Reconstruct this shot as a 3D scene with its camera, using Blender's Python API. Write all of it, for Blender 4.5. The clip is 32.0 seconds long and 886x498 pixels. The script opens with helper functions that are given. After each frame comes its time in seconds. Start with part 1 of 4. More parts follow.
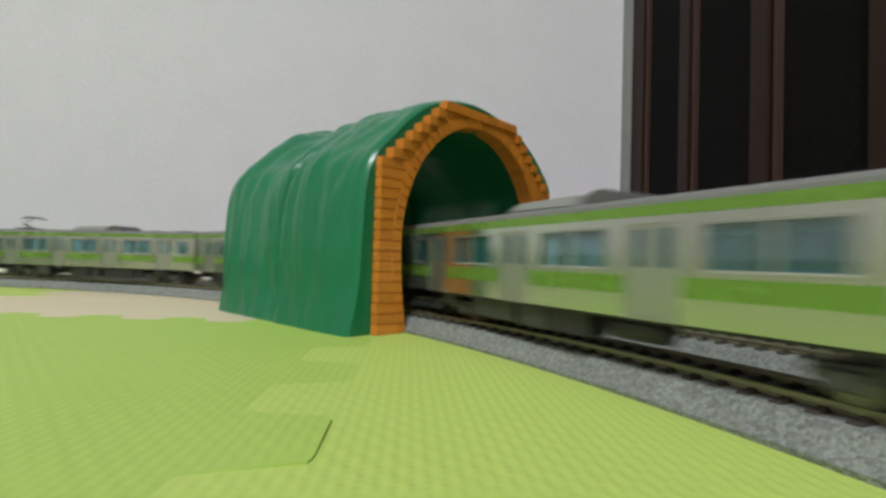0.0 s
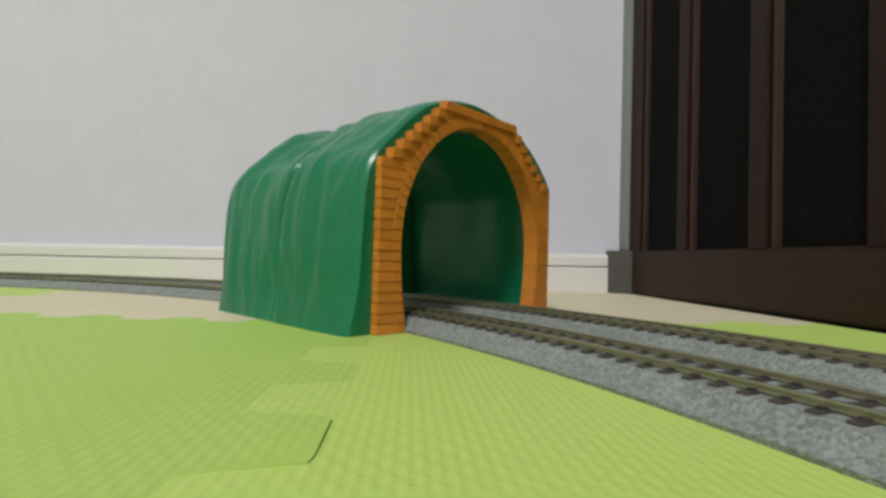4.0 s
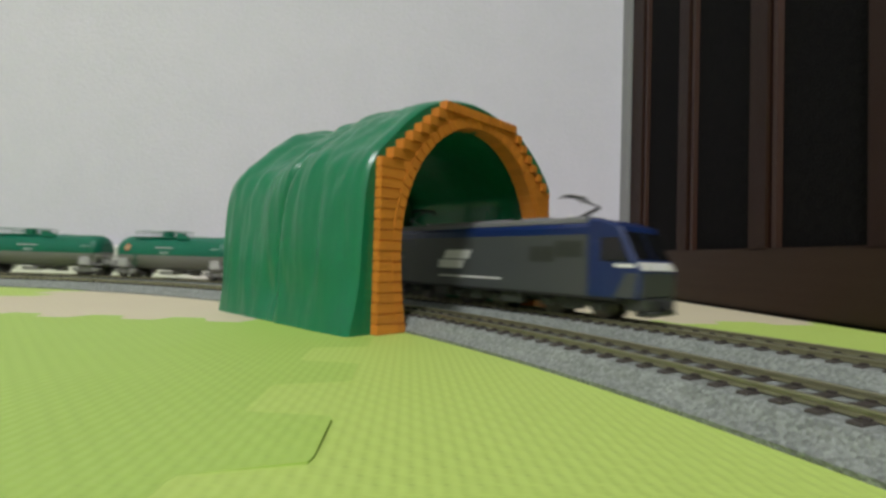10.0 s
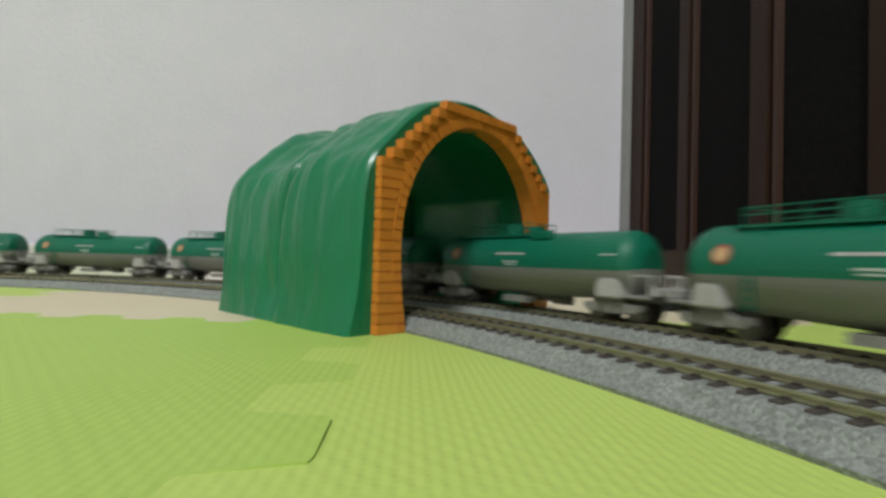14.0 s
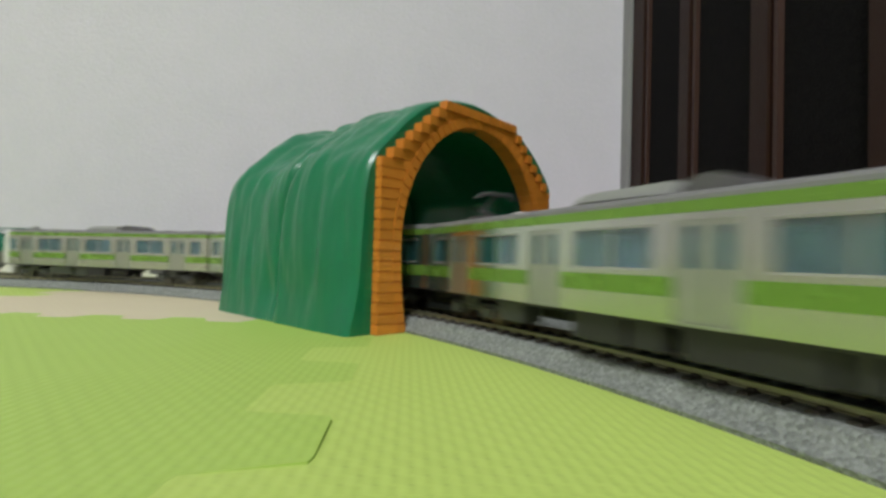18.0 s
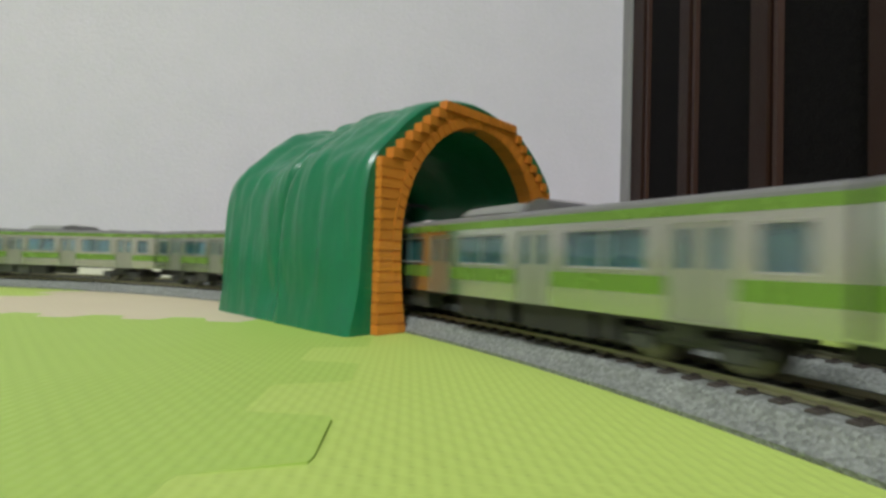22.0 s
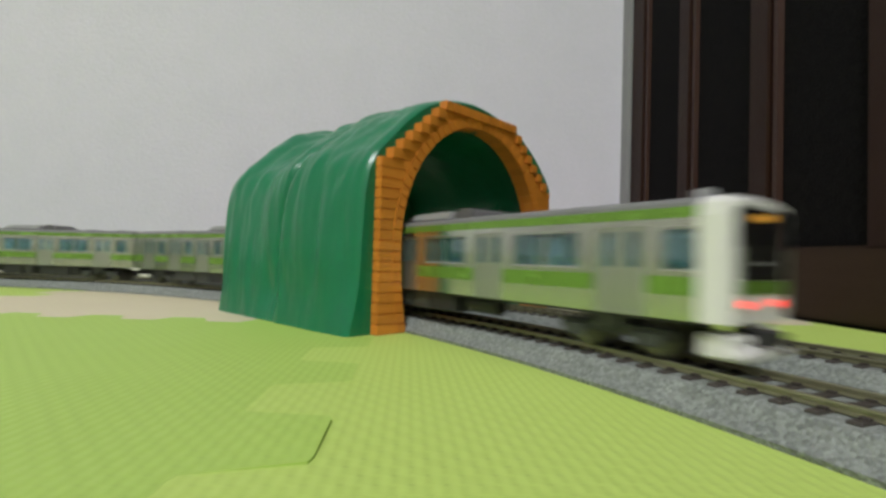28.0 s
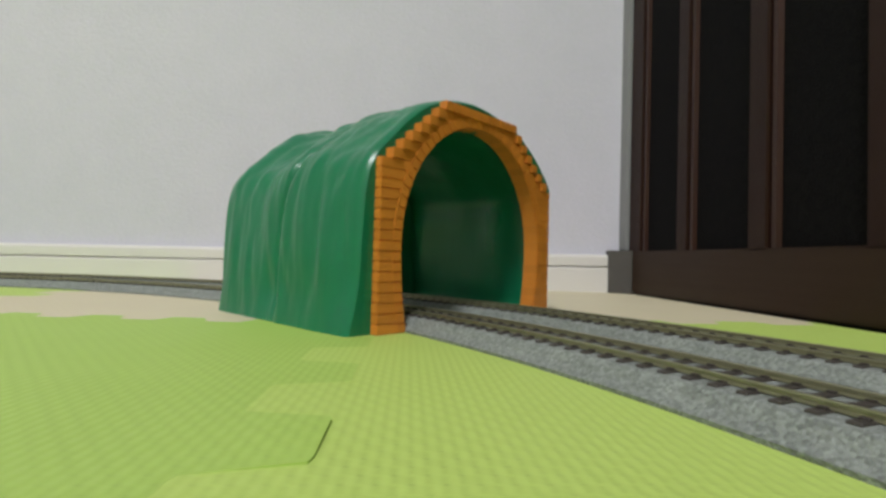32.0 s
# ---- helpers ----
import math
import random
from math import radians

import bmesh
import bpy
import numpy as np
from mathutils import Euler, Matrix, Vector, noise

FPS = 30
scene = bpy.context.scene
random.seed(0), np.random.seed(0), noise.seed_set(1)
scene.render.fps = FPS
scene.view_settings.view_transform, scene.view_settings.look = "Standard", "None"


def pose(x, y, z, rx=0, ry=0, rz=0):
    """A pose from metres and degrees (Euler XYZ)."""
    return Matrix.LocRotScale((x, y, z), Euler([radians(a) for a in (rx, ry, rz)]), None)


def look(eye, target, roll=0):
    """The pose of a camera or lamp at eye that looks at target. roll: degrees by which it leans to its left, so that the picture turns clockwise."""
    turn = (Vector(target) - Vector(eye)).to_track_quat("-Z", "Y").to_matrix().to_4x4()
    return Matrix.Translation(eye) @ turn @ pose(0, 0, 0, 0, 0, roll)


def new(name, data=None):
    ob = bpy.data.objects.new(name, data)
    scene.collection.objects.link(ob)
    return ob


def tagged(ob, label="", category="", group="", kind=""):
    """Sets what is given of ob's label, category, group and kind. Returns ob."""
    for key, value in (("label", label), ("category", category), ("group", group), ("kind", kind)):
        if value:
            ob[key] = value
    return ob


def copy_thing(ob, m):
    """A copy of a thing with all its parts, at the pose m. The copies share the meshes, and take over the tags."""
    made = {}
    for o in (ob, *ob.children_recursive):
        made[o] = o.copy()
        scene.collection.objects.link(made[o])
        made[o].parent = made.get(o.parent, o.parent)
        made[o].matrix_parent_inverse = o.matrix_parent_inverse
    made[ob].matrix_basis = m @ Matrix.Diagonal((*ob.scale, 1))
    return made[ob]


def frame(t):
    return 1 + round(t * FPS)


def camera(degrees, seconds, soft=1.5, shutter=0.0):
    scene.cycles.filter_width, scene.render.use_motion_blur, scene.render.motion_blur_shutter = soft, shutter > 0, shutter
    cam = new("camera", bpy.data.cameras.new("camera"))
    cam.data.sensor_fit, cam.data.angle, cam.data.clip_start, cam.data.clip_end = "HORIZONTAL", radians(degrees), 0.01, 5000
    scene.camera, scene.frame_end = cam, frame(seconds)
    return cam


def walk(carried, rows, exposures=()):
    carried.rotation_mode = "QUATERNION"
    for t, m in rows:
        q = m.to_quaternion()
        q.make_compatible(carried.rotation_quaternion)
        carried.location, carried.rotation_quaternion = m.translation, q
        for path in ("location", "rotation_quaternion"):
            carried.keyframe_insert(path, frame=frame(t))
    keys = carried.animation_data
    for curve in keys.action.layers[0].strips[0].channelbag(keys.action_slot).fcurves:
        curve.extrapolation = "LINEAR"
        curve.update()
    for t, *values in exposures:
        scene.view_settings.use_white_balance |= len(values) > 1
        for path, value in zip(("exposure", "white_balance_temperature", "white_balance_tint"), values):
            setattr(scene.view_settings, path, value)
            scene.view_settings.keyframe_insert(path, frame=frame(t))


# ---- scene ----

FOV = 84.355                       # degrees across the width
CAM = pose(0, 0, 0.020278, 91.4736, 0, 0) @ pose(0, 0, 0, 0, 0, 1.6564)
cam = camera(FOV, 32.0, soft=3.0, shutter=0.95)
walk(cam, [(0.0, CAM), (32.0, CAM)], exposures=[(0.0, -0.05), (32.0, -0.05)])

# ---------------------------------------------------------------- light
world = bpy.data.worlds.new("world")
world.use_nodes = True
world.node_tree.nodes["Background"].inputs[0].default_value = (0.8, 0.88, 1.0, 1)
world.node_tree.nodes["Background"].inputs[1].default_value = 0.3
scene.world = world


def area_lamp(name, where, target, energy, size, colour):
    data = bpy.data.lights.new(name, "AREA")
    data.shape, data.size, data.energy, data.color = "DISK", size, energy, colour
    ob = new(name, data)
    ob.matrix_world = look(where, target)
    return ob


area_lamp("ceiling_lamp_light", (-0.5, -1.5, 2.25), (-0.5, -1.5, 0), 61.5, 0.55, (0.968, 0.97, 0.998))

# ---------------------------------------------------------------- materials


def material(name, colour, rough=0.5, metal=0.0, second=None, spot=0.02, amount=0.5, bump=0.0, grain=0.002, coat=0.0, spec=0.5, rand=0.0, stretch=(1, 1, 1)):
    """Principled with two scales of colour change and a fine relief; spot and grain are sizes in metres."""
    m = bpy.data.materials.new(name)
    m.use_nodes = True
    nt = m.node_tree
    b = nt.nodes["Principled BSDF"]
    b.inputs["Roughness"].default_value = rough
    b.inputs["Metallic"].default_value = metal
    b.inputs["Coat Weight"].default_value = coat
    b.inputs["Specular IOR Level"].default_value = spec
    co = nt.nodes.new("ShaderNodeTexCoord")
    mp = nt.nodes.new("ShaderNodeMapping")
    mp.inputs["Scale"].default_value = stretch
    nt.links.new(co.outputs["Object"], mp.inputs["Vector"])
    n1 = nt.nodes.new("ShaderNodeTexNoise")
    n1.inputs["Scale"].default_value = 1.0 / spot
    n1.inputs["Detail"].default_value = 5
    nt.links.new(mp.outputs[0], n1.inputs["Vector"])
    n2 = nt.nodes.new("ShaderNodeTexNoise")
    n2.inputs["Scale"].default_value = 1.0 / grain
    n2.inputs["Detail"].default_value = 3
    nt.links.new(mp.outputs[0], n2.inputs["Vector"])
    add = nt.nodes.new("ShaderNodeMath")
    add.operation = "ADD"
    nt.links.new(n1.outputs["Fac"], add.inputs[0])
    nt.links.new(n2.outputs["Fac"], add.inputs[1])
    rng = nt.nodes.new("ShaderNodeMapRange")
    rng.inputs["From Min"].default_value, rng.inputs["From Max"].default_value = 0.6, 1.4
    nt.links.new(add.outputs[0], rng.inputs["Value"])
    mix = nt.nodes.new("ShaderNodeMix")
    mix.data_type = "RGBA"
    second = second or tuple(c * 0.8 for c in colour)
    mid = tuple(a + (c - a) * amount for a, c in zip(colour, second))
    mix.inputs["A"].default_value = (*colour, 1)
    mix.inputs["B"].default_value = (*mid, 1)
    nt.links.new(rng.outputs[0], mix.inputs["Factor"])
    out = mix.outputs["Result"]
    if rand:
        info = nt.nodes.new("ShaderNodeObjectInfo")
        hsv = nt.nodes.new("ShaderNodeHueSaturation")
        vr = nt.nodes.new("ShaderNodeMapRange")
        vr.inputs["To Min"].default_value, vr.inputs["To Max"].default_value = 1 - rand, 1 + rand
        nt.links.new(info.outputs["Random"], vr.inputs["Value"])
        nt.links.new(vr.outputs[0], hsv.inputs["Value"])
        nt.links.new(out, hsv.inputs["Color"])
        out = hsv.outputs[0]
    nt.links.new(out, b.inputs["Base Color"])
    rr = nt.nodes.new("ShaderNodeMapRange")
    rr.inputs["To Min"].default_value, rr.inputs["To Max"].default_value = max(0.02, rough - 0.06), min(1, rough + 0.08)
    nt.links.new(n1.outputs["Fac"], rr.inputs["Value"])
    nt.links.new(rr.outputs[0], b.inputs["Roughness"])
    if bump:
        bp = nt.nodes.new("ShaderNodeBump")
        bp.inputs["Strength"].default_value = 1.0
        bp.inputs["Distance"].default_value = bump
        nt.links.new(n2.outputs["Fac"], bp.inputs["Height"])
        nt.links.new(bp.outputs[0], b.inputs["Normal"])
    return m


def glow(name, colour, strength):
    m = bpy.data.materials.new(name)
    m.use_nodes = True
    b = m.node_tree.nodes["Principled BSDF"]
    b.inputs["Base Color"].default_value = (*colour, 1)
    b.inputs["Emission Color"].default_value = (*colour, 1)
    b.inputs["Emission Strength"].default_value = strength
    return m


def glazing(name, tint, gloss, body):
    m = bpy.data.materials.new(name)
    m.use_nodes = True
    nt = m.node_tree
    nt.nodes.remove(nt.nodes["Principled BSDF"])
    tr = nt.nodes.new("ShaderNodeBsdfTransparent")
    tr.inputs[0].default_value = (*tint, 1)
    gl = nt.nodes.new("ShaderNodeBsdfGlossy")
    gl.inputs["Roughness"].default_value = 0.04
    mx = nt.nodes.new("ShaderNodeMixShader")
    mx.inputs[0].default_value = gloss
    nt.links.new(tr.outputs[0], mx.inputs[1])
    nt.links.new(gl.outputs[0], mx.inputs[2])
    # the body colour of tinted plastic
    df = nt.nodes.new("ShaderNodeBsdfDiffuse")
    df.inputs[0].default_value = (*body, 1)
    m2 = nt.nodes.new("ShaderNodeMixShader")
    m2.inputs[0].default_value = 0.14
    nt.links.new(mx.outputs[0], m2.inputs[1])
    nt.links.new(df.outputs[0], m2.inputs[2])
    nt.links.new(m2.outputs[0], nt.nodes["Material Output"].inputs["Surface"])
    return m


def foam(name, colour, second, depth=0.00005):
    """Foam play mat with a pressed weave of staggered bars, 1.6 mm apart."""
    m = material(name, colour, 0.62, 0, second, 0.03, 0.5, 0, 0.0007)
    nt = m.node_tree
    b = nt.nodes["Principled BSDF"]
    co = nt.nodes.new("ShaderNodeTexCoord")
    sep = nt.nodes.new("ShaderNodeSeparateXYZ")
    nt.links.new(co.outputs["Object"], sep.inputs[0])

    def math_node(op, a, c=0.0):
        n = nt.nodes.new("ShaderNodeMath")
        n.operation = op
        for i, v in enumerate((a, c)):
            if isinstance(v, (int, float)):
                n.inputs[i].default_value = v
            else:
                nt.links.new(v, n.inputs[i])
        return n.outputs[0]
    across, along = 2 * math.pi / 0.0032, 2 * math.pi / 0.0039
    sx = math_node("SINE", math_node("MULTIPLY", sep.outputs[0], across))
    sy = math_node("SINE", math_node("MULTIPLY", sep.outputs[1], along))
    step = math_node("MINIMUM", math_node("MAXIMUM", math_node("MULTIPLY", sy, 3.0), -1.0), 1.0)
    ribs = math_node("SINE", math_node("MULTIPLY", sep.outputs[0], across * 2))
    h2 = math_node("ADD", math_node("MULTIPLY", math_node("MULTIPLY", sx, step), 0.62), math_node("MULTIPLY", ribs, 0.5))
    bp = nt.nodes.new("ShaderNodeBump")
    bp.inputs["Strength"].default_value = 1.0
    bp.inputs["Distance"].default_value = depth
    nt.links.new(h2, bp.inputs["Height"])
    nt.links.new(bp.outputs[0], b.inputs["Normal"])
    return m


def stones(name):
    """Moulded grey ballast: grains about a millimetre across."""
    m = material(name, (0.272, 0.302, 0.275), 0.85, 0, (0.188, 0.213, 0.192), 0.006, 0.9, 0, 0.0009)
    nt = m.node_tree
    b = nt.nodes["Principled BSDF"]
    co = nt.nodes.new("ShaderNodeTexCoord")
    vo = nt.nodes.new("ShaderNodeTexVoronoi")
    vo.inputs["Scale"].default_value = 1900
    nt.links.new(co.outputs["Object"], vo.inputs["Vector"])
    hs = nt.nodes.new("ShaderNodeHueSaturation")
    hs.inputs["Saturation"].default_value = 0.9
    vr = nt.nodes.new("ShaderNodeMapRange")
    vr.inputs["To Min"].default_value, vr.inputs["To Max"].default_value = 0.70, 1.26
    sp = nt.nodes.new("ShaderNodeSeparateColor")
    nt.links.new(vo.outputs["Color"], sp.inputs[0])
    nt.links.new(sp.outputs[0], vr.inputs["Value"])
    old = b.inputs["Base Color"].links[0].from_socket
    nt.links.new(old, hs.inputs["Color"])
    nt.links.new(vr.outputs[0], hs.inputs["Value"])
    nt.links.new(hs.outputs[0], b.inputs["Base Color"])
    bp = nt.nodes.new("ShaderNodeBump")
    bp.invert = True
    bp.inputs["Distance"].default_value = 0.0002
    nt.links.new(vo.outputs["Distance"], bp.inputs["Height"])
    nt.links.new(bp.outputs[0], b.inputs["Normal"])
    return m


WALLPAPER = material("wallpaper", (0.697, 0.687, 0.768), 0.75, 0, (0.60, 0.615, 0.665), 0.03, 0.5, 0.0003, 0.0022)
PLASTER = material("plaster", (0.75, 0.75, 0.74), 0.8, 0, (0.7, 0.7, 0.69), 0.3, 0.4, 0.0003, 0.004)
BASEWHITE = material("white_vinyl", (0.80, 0.78, 0.74), 0.42, 0, (0.72, 0.70, 0.66), 0.05, 0.4, 0.00004, 0.002)
WOODFLOOR = material("floor_wood", (0.34, 0.22, 0.12), 0.4, 0, (0.24, 0.15, 0.08), 0.08, 0.8, 0.0001, 0.004, stretch=(1, 8, 1))
DARKWOOD = material("dark_wood", (0.0265, 0.0112, 0.0062), 0.42, 0, (0.0175, 0.0072, 0.004), 0.02, 0.8, 0.00008, 0.0012, spec=0.14, stretch=(5, 5, 0.4))
# the posts' dark wood made lighter and redder: a lit bead edge in colour
LITBEADWOOD = material("bead_wood", (0.040, 0.0145, 0.0078), 0.38, 0, (0.027, 0.0095, 0.005), 0.02, 0.8, 0.00008, 0.0012, spec=0.3, stretch=(5, 5, 0.4))
# greyer than the plinth: the pale wall's reflection is put into the colour
FOOTSHEEN = material("foot_grey", (0.098, 0.093, 0.086), 0.5, 0, (0.073, 0.069, 0.064), 0.02, 0.8, 0.00008, 0.0012, spec=0.3)
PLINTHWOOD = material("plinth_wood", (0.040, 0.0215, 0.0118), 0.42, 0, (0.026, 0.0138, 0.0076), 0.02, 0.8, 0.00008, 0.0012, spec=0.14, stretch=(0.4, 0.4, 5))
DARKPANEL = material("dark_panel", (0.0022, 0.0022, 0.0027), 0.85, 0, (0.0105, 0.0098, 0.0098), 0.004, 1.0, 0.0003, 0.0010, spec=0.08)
LIME_A = foam("lime_foam", (0.515, 0.685, 0.155), (0.475, 0.64, 0.13))
LIME_B = foam("green_foam", (0.43, 0.625, 0.122), (0.39, 0.575, 0.102))
BEIGE = foam("beige_foam", (0.70, 0.635, 0.44), (0.65, 0.585, 0.39), 0.00002)
BALLAST = stones("ballast")
SLEEPER = material("sleeper_plastic", (0.060, 0.052, 0.042), 0.6, 0, (0.04, 0.034, 0.028), 0.004, 0.8, 0.0001, 0.0006, rand=0.15)
RAILMETAL = material("rail_nickel", (0.39, 0.39, 0.25), 0.46, 0.8, (0.32, 0.315, 0.205), 0.01, 0.7, 0.00002, 0.0008)
HILLGREEN = material("green_plastic", (0.0065, 0.188, 0.084), 0.29, 0, (0.005, 0.155, 0.068), 0.02, 0.7, 0.0003, 0.0042, spec=0.45, stretch=(1, 1, 0.3))
ORANGE = material("orange_plastic", (0.70, 0.258, 0.035), 0.42, 0, (0.60, 0.205, 0.024), 0.008, 0.8, 0.00008, 0.0012, rand=0.08)
STEEL = material("stainless_side", (0.585, 0.625, 0.54), 0.18, 0.95, (0.55, 0.59, 0.515), 0.02, 0.6, 0.00001, 0.0006)
DOORSTEEL = material("stainless_door", (0.47, 0.495, 0.45), 0.3, 0.85, (0.42, 0.44, 0.405), 0.01, 0.6, 0.00001, 0.0006)
STRIPE = material("green_stripe", (0.20, 0.375, 0.065), 0.26, 0.45, (0.178, 0.335, 0.057), 0.01, 0.6, 0.00001, 0.0006)
ROOFGREY = material("roof_grey", (0.21, 0.215, 0.215), 0.55, 0, (0.165, 0.17, 0.17), 0.01, 0.7, 0.00003, 0.0007)
UNITGREY = material("unit_grey", (0.40, 0.41, 0.41), 0.5, 0, (0.33, 0.34, 0.34), 0.006, 0.7, 0.00004, 0.0005)
FANGREY = material("fan_grey", (0.13, 0.13, 0.13), 0.55, 0, (0.09, 0.09, 0.09), 0.003, 0.8, 0.00004, 0.0005)
UNDERDARK = material("underframe_dark", (0.028, 0.029, 0.028), 0.55, 0, (0.018, 0.018, 0.018), 0.005, 0.8, 0.00008, 0.0007)
GEARGREY = material("gear_grey", (0.052, 0.060, 0.050), 0.5, 0, (0.04, 0.043, 0.039), 0.004, 0.8, 0.00008, 0.0006)
WHITEPAINT = material("white_paint", (0.80, 0.80, 0.77), 0.35, 0, (0.72, 0.72, 0.69), 0.01, 0.5, 0.00001, 0.0008)
BLACKGLASS = material("black_glass", (0.012, 0.013, 0.014), 0.08, 0, (0.008, 0.008, 0.01), 0.01, 0.5)
SEATBLUE = material("seat_blue", (0.07, 0.16, 0.22), 0.7, 0, (0.05, 0.12, 0.17), 0.004, 0.6, 0.00004, 0.0004)
WHEELMETAL = material("wheel_metal", (0.20, 0.19, 0.18), 0.35, 0.9, (0.12, 0.11, 0.10), 0.003, 0.7)
TANKGREEN = material("tank_green", (0.004, 0.145, 0.083), 0.44, 0, (0.003, 0.125, 0.071), 0.02, 0.6, 0.00001, 0.001, spec=0.35)
TANKGREY = material("tank_grey", (0.20, 0.205, 0.185), 0.5, 0, (0.165, 0.17, 0.153), 0.012, 0.7, 0.00002, 0.001)
BOGIEGREY = material("bogie_grey", (0.25, 0.25, 0.23), 0.55, 0, (0.165, 0.165, 0.15), 0.004, 0.8, 0.00006, 0.0006)
LOCOBLUE = material("loco_blue", (0.008, 0.026, 0.115), 0.36, 0, (0.0065, 0.022, 0.098), 0.02, 0.6, 0.00001, 0.001, coat=0.1)
LOCOGREY = material("loco_grey", (0.075, 0.083, 0.083), 0.45, 0, (0.062, 0.068, 0.068), 0.02, 0.6, 0.00001, 0.001)
TRIMGREY = material("trim_grey", (0.25, 0.255, 0.255), 0.5, 0, (0.20, 0.205, 0.205), 0.02, 0.6, 0.00005, 0.002)
MARKORANGE = material("mark_orange", (0.58, 0.40, 0.22), 0.5, 0, (0.50, 0.30, 0.13), 0.004, 0.5)
MARKRED = material("mark_red", (0.33, 0.075, 0.05), 0.5, 0, (0.28, 0.06, 0.04), 0.004, 0.5)
PALEGREY = material("pale_grey", (0.46, 0.46, 0.44), 0.5, 0, (0.36, 0.36, 0.345), 0.004, 0.7, 0.00005, 0.0006)
PANTOMETAL = material("pantograph_metal", (0.16, 0.16, 0.17), 0.4, 0.6, (0.10, 0.10, 0.11), 0.003, 0.6)
GLASSLAMP = material("clear_lamp", (0.75, 0.75, 0.68), 0.15, 0, (0.7, 0.7, 0.62), 0.004, 0.4)
LETTERGREY = material("lettering_grey", (0.42, 0.50, 0.46), 0.4, 0, (0.38, 0.45, 0.42), 0.003, 0.5)
GLASS = glazing("window_glass", (0.80, 0.94, 0.97), 0.16, (0.10, 0.31, 0.36))
TAILRED = glow("tail_lamp_red", (1.0, 0.05, 0.04), 2.2)
SIGNGLOW = glow("sign_orange", (0.9, 0.42, 0.06), 0.2)
LAMPGLOW = glow("lamp_opal", (1.0, 0.97, 0.93), 1.0)

# ---------------------------------------------------------------- mesh helpers (lengths below in millimetres)
MM = 0.001


def mpose(x, y, z, rz=0.0):
    return pose(x * MM, y * MM, z * MM, 0, 0, rz)


def part(name, bm, mat, parent=None, label="", smooth=False):
    """Links a bmesh drawn in units of MM as one mesh object."""
    bmesh.ops.scale(bm, vec=(MM, MM, MM), verts=bm.verts)
    me = bpy.data.meshes.new(name)
    if smooth:
        for f in bm.faces:
            f.smooth = True
    bm.to_mesh(me)
    bm.free()
    me.materials.append(mat)
    ob = new(name, me)
    if parent:
        ob.parent = parent
    if label:
        tagged(ob, label)
    return ob


def again(ob, parent, m):
    """One more object on the same mesh."""
    o = new(ob.name.split(".")[0], ob.data)
    o.parent = parent
    o.matrix_basis = m
    if ob.get("label"):
        tagged(o, ob["label"])
    return o


def box(bm, x0, x1, y0, y1, z0, z1, bevel=0.0):
    vs = [bm.verts.new((x, y, z)) for x in (x0, x1) for y in (y0, y1) for z in (z0, z1)]
    fs = [(0, 1, 3, 2), (4, 6, 7, 5), (0, 4, 5, 1), (2, 3, 7, 6), (0, 2, 6, 4), (1, 5, 7, 3)]
    faces = [bm.faces.new([vs[i] for i in f]) for f in fs]
    if bevel:
        edges = list({e for f in faces for e in f.edges})
        bmesh.ops.bevel(bm, geom=edges, offset=bevel, segments=1, affect="EDGES", profile=0.5)
    return bm


def boxes(*rows, bevel=0.0):
    bm = bmesh.new()
    for r in rows:
        box(bm, *r, bevel=bevel)
    return bm


def cyl(bm, centre, axis, r, length, seg=16, r2=None):
    m = Vector(axis).to_track_quat("Z", "Y").to_matrix().to_4x4()
    bmesh.ops.create_cone(bm, cap_ends=True, segments=seg, radius1=r, radius2=r if r2 is None else r2, depth=length, matrix=Matrix.Translation(centre) @ m)
    return bm


def rod(bm, a, b, r, seg=6):
    a, b = Vector(a), Vector(b)
    return cyl(bm, (a + b) / 2, b - a, r, (b - a).length, seg)


def extrude(bm, outline, lo, hi, axis=0):
    """A prism of a 2D outline; axis 0: outline in (y, z) drawn out along x; 1: (x, z) along y; 2: (x, y) along z."""
    def place(p, d):
        return (d, p[0], p[1]) if axis == 0 else (p[0], d, p[1]) if axis == 1 else (p[0], p[1], d)
    a = [bm.verts.new(place(p, lo)) for p in outline]
    b = [bm.verts.new(place(p, hi)) for p in outline]
    n = len(outline)
    bm.faces.new(a[::-1])
    bm.faces.new(b)
    for i in range(n):
        bm.faces.new((a[i], a[(i + 1) % n], b[(i + 1) % n], b[i]))
    bmesh.ops.recalc_face_normals(bm, faces=bm.faces)
    return bm


def loft(bm, rings, closed=False, caps=False):
    """Skins rows of points; closed: each row is a loop."""
    rows = [[bm.verts.new(p) for p in r] for r in rings]
    n = len(rows[0])
    for a, b in zip(rows, rows[1:]):
        for i in range(n if closed else n - 1):
            j = (i + 1) % n
            bm.faces.new((a[i], a[j], b[j], b[i]))
    if caps:
        bm.faces.new(rows[0][::-1])
        bm.faces.new(rows[-1])
    bmesh.ops.recalc_face_normals(bm, faces=bm.faces)
    return bm


def empty(name):
    return new(name)


# ---------------------------------------------------------------- the plan
CX, CY, R1 = -271.2, -72.15, 347.6     # centre and radius of the inner track's bend
R2 = R1 + 38.0
LEG = 480.0                            # straight side of the oval
RAIL = 6.15                            # top of the rail over the mat


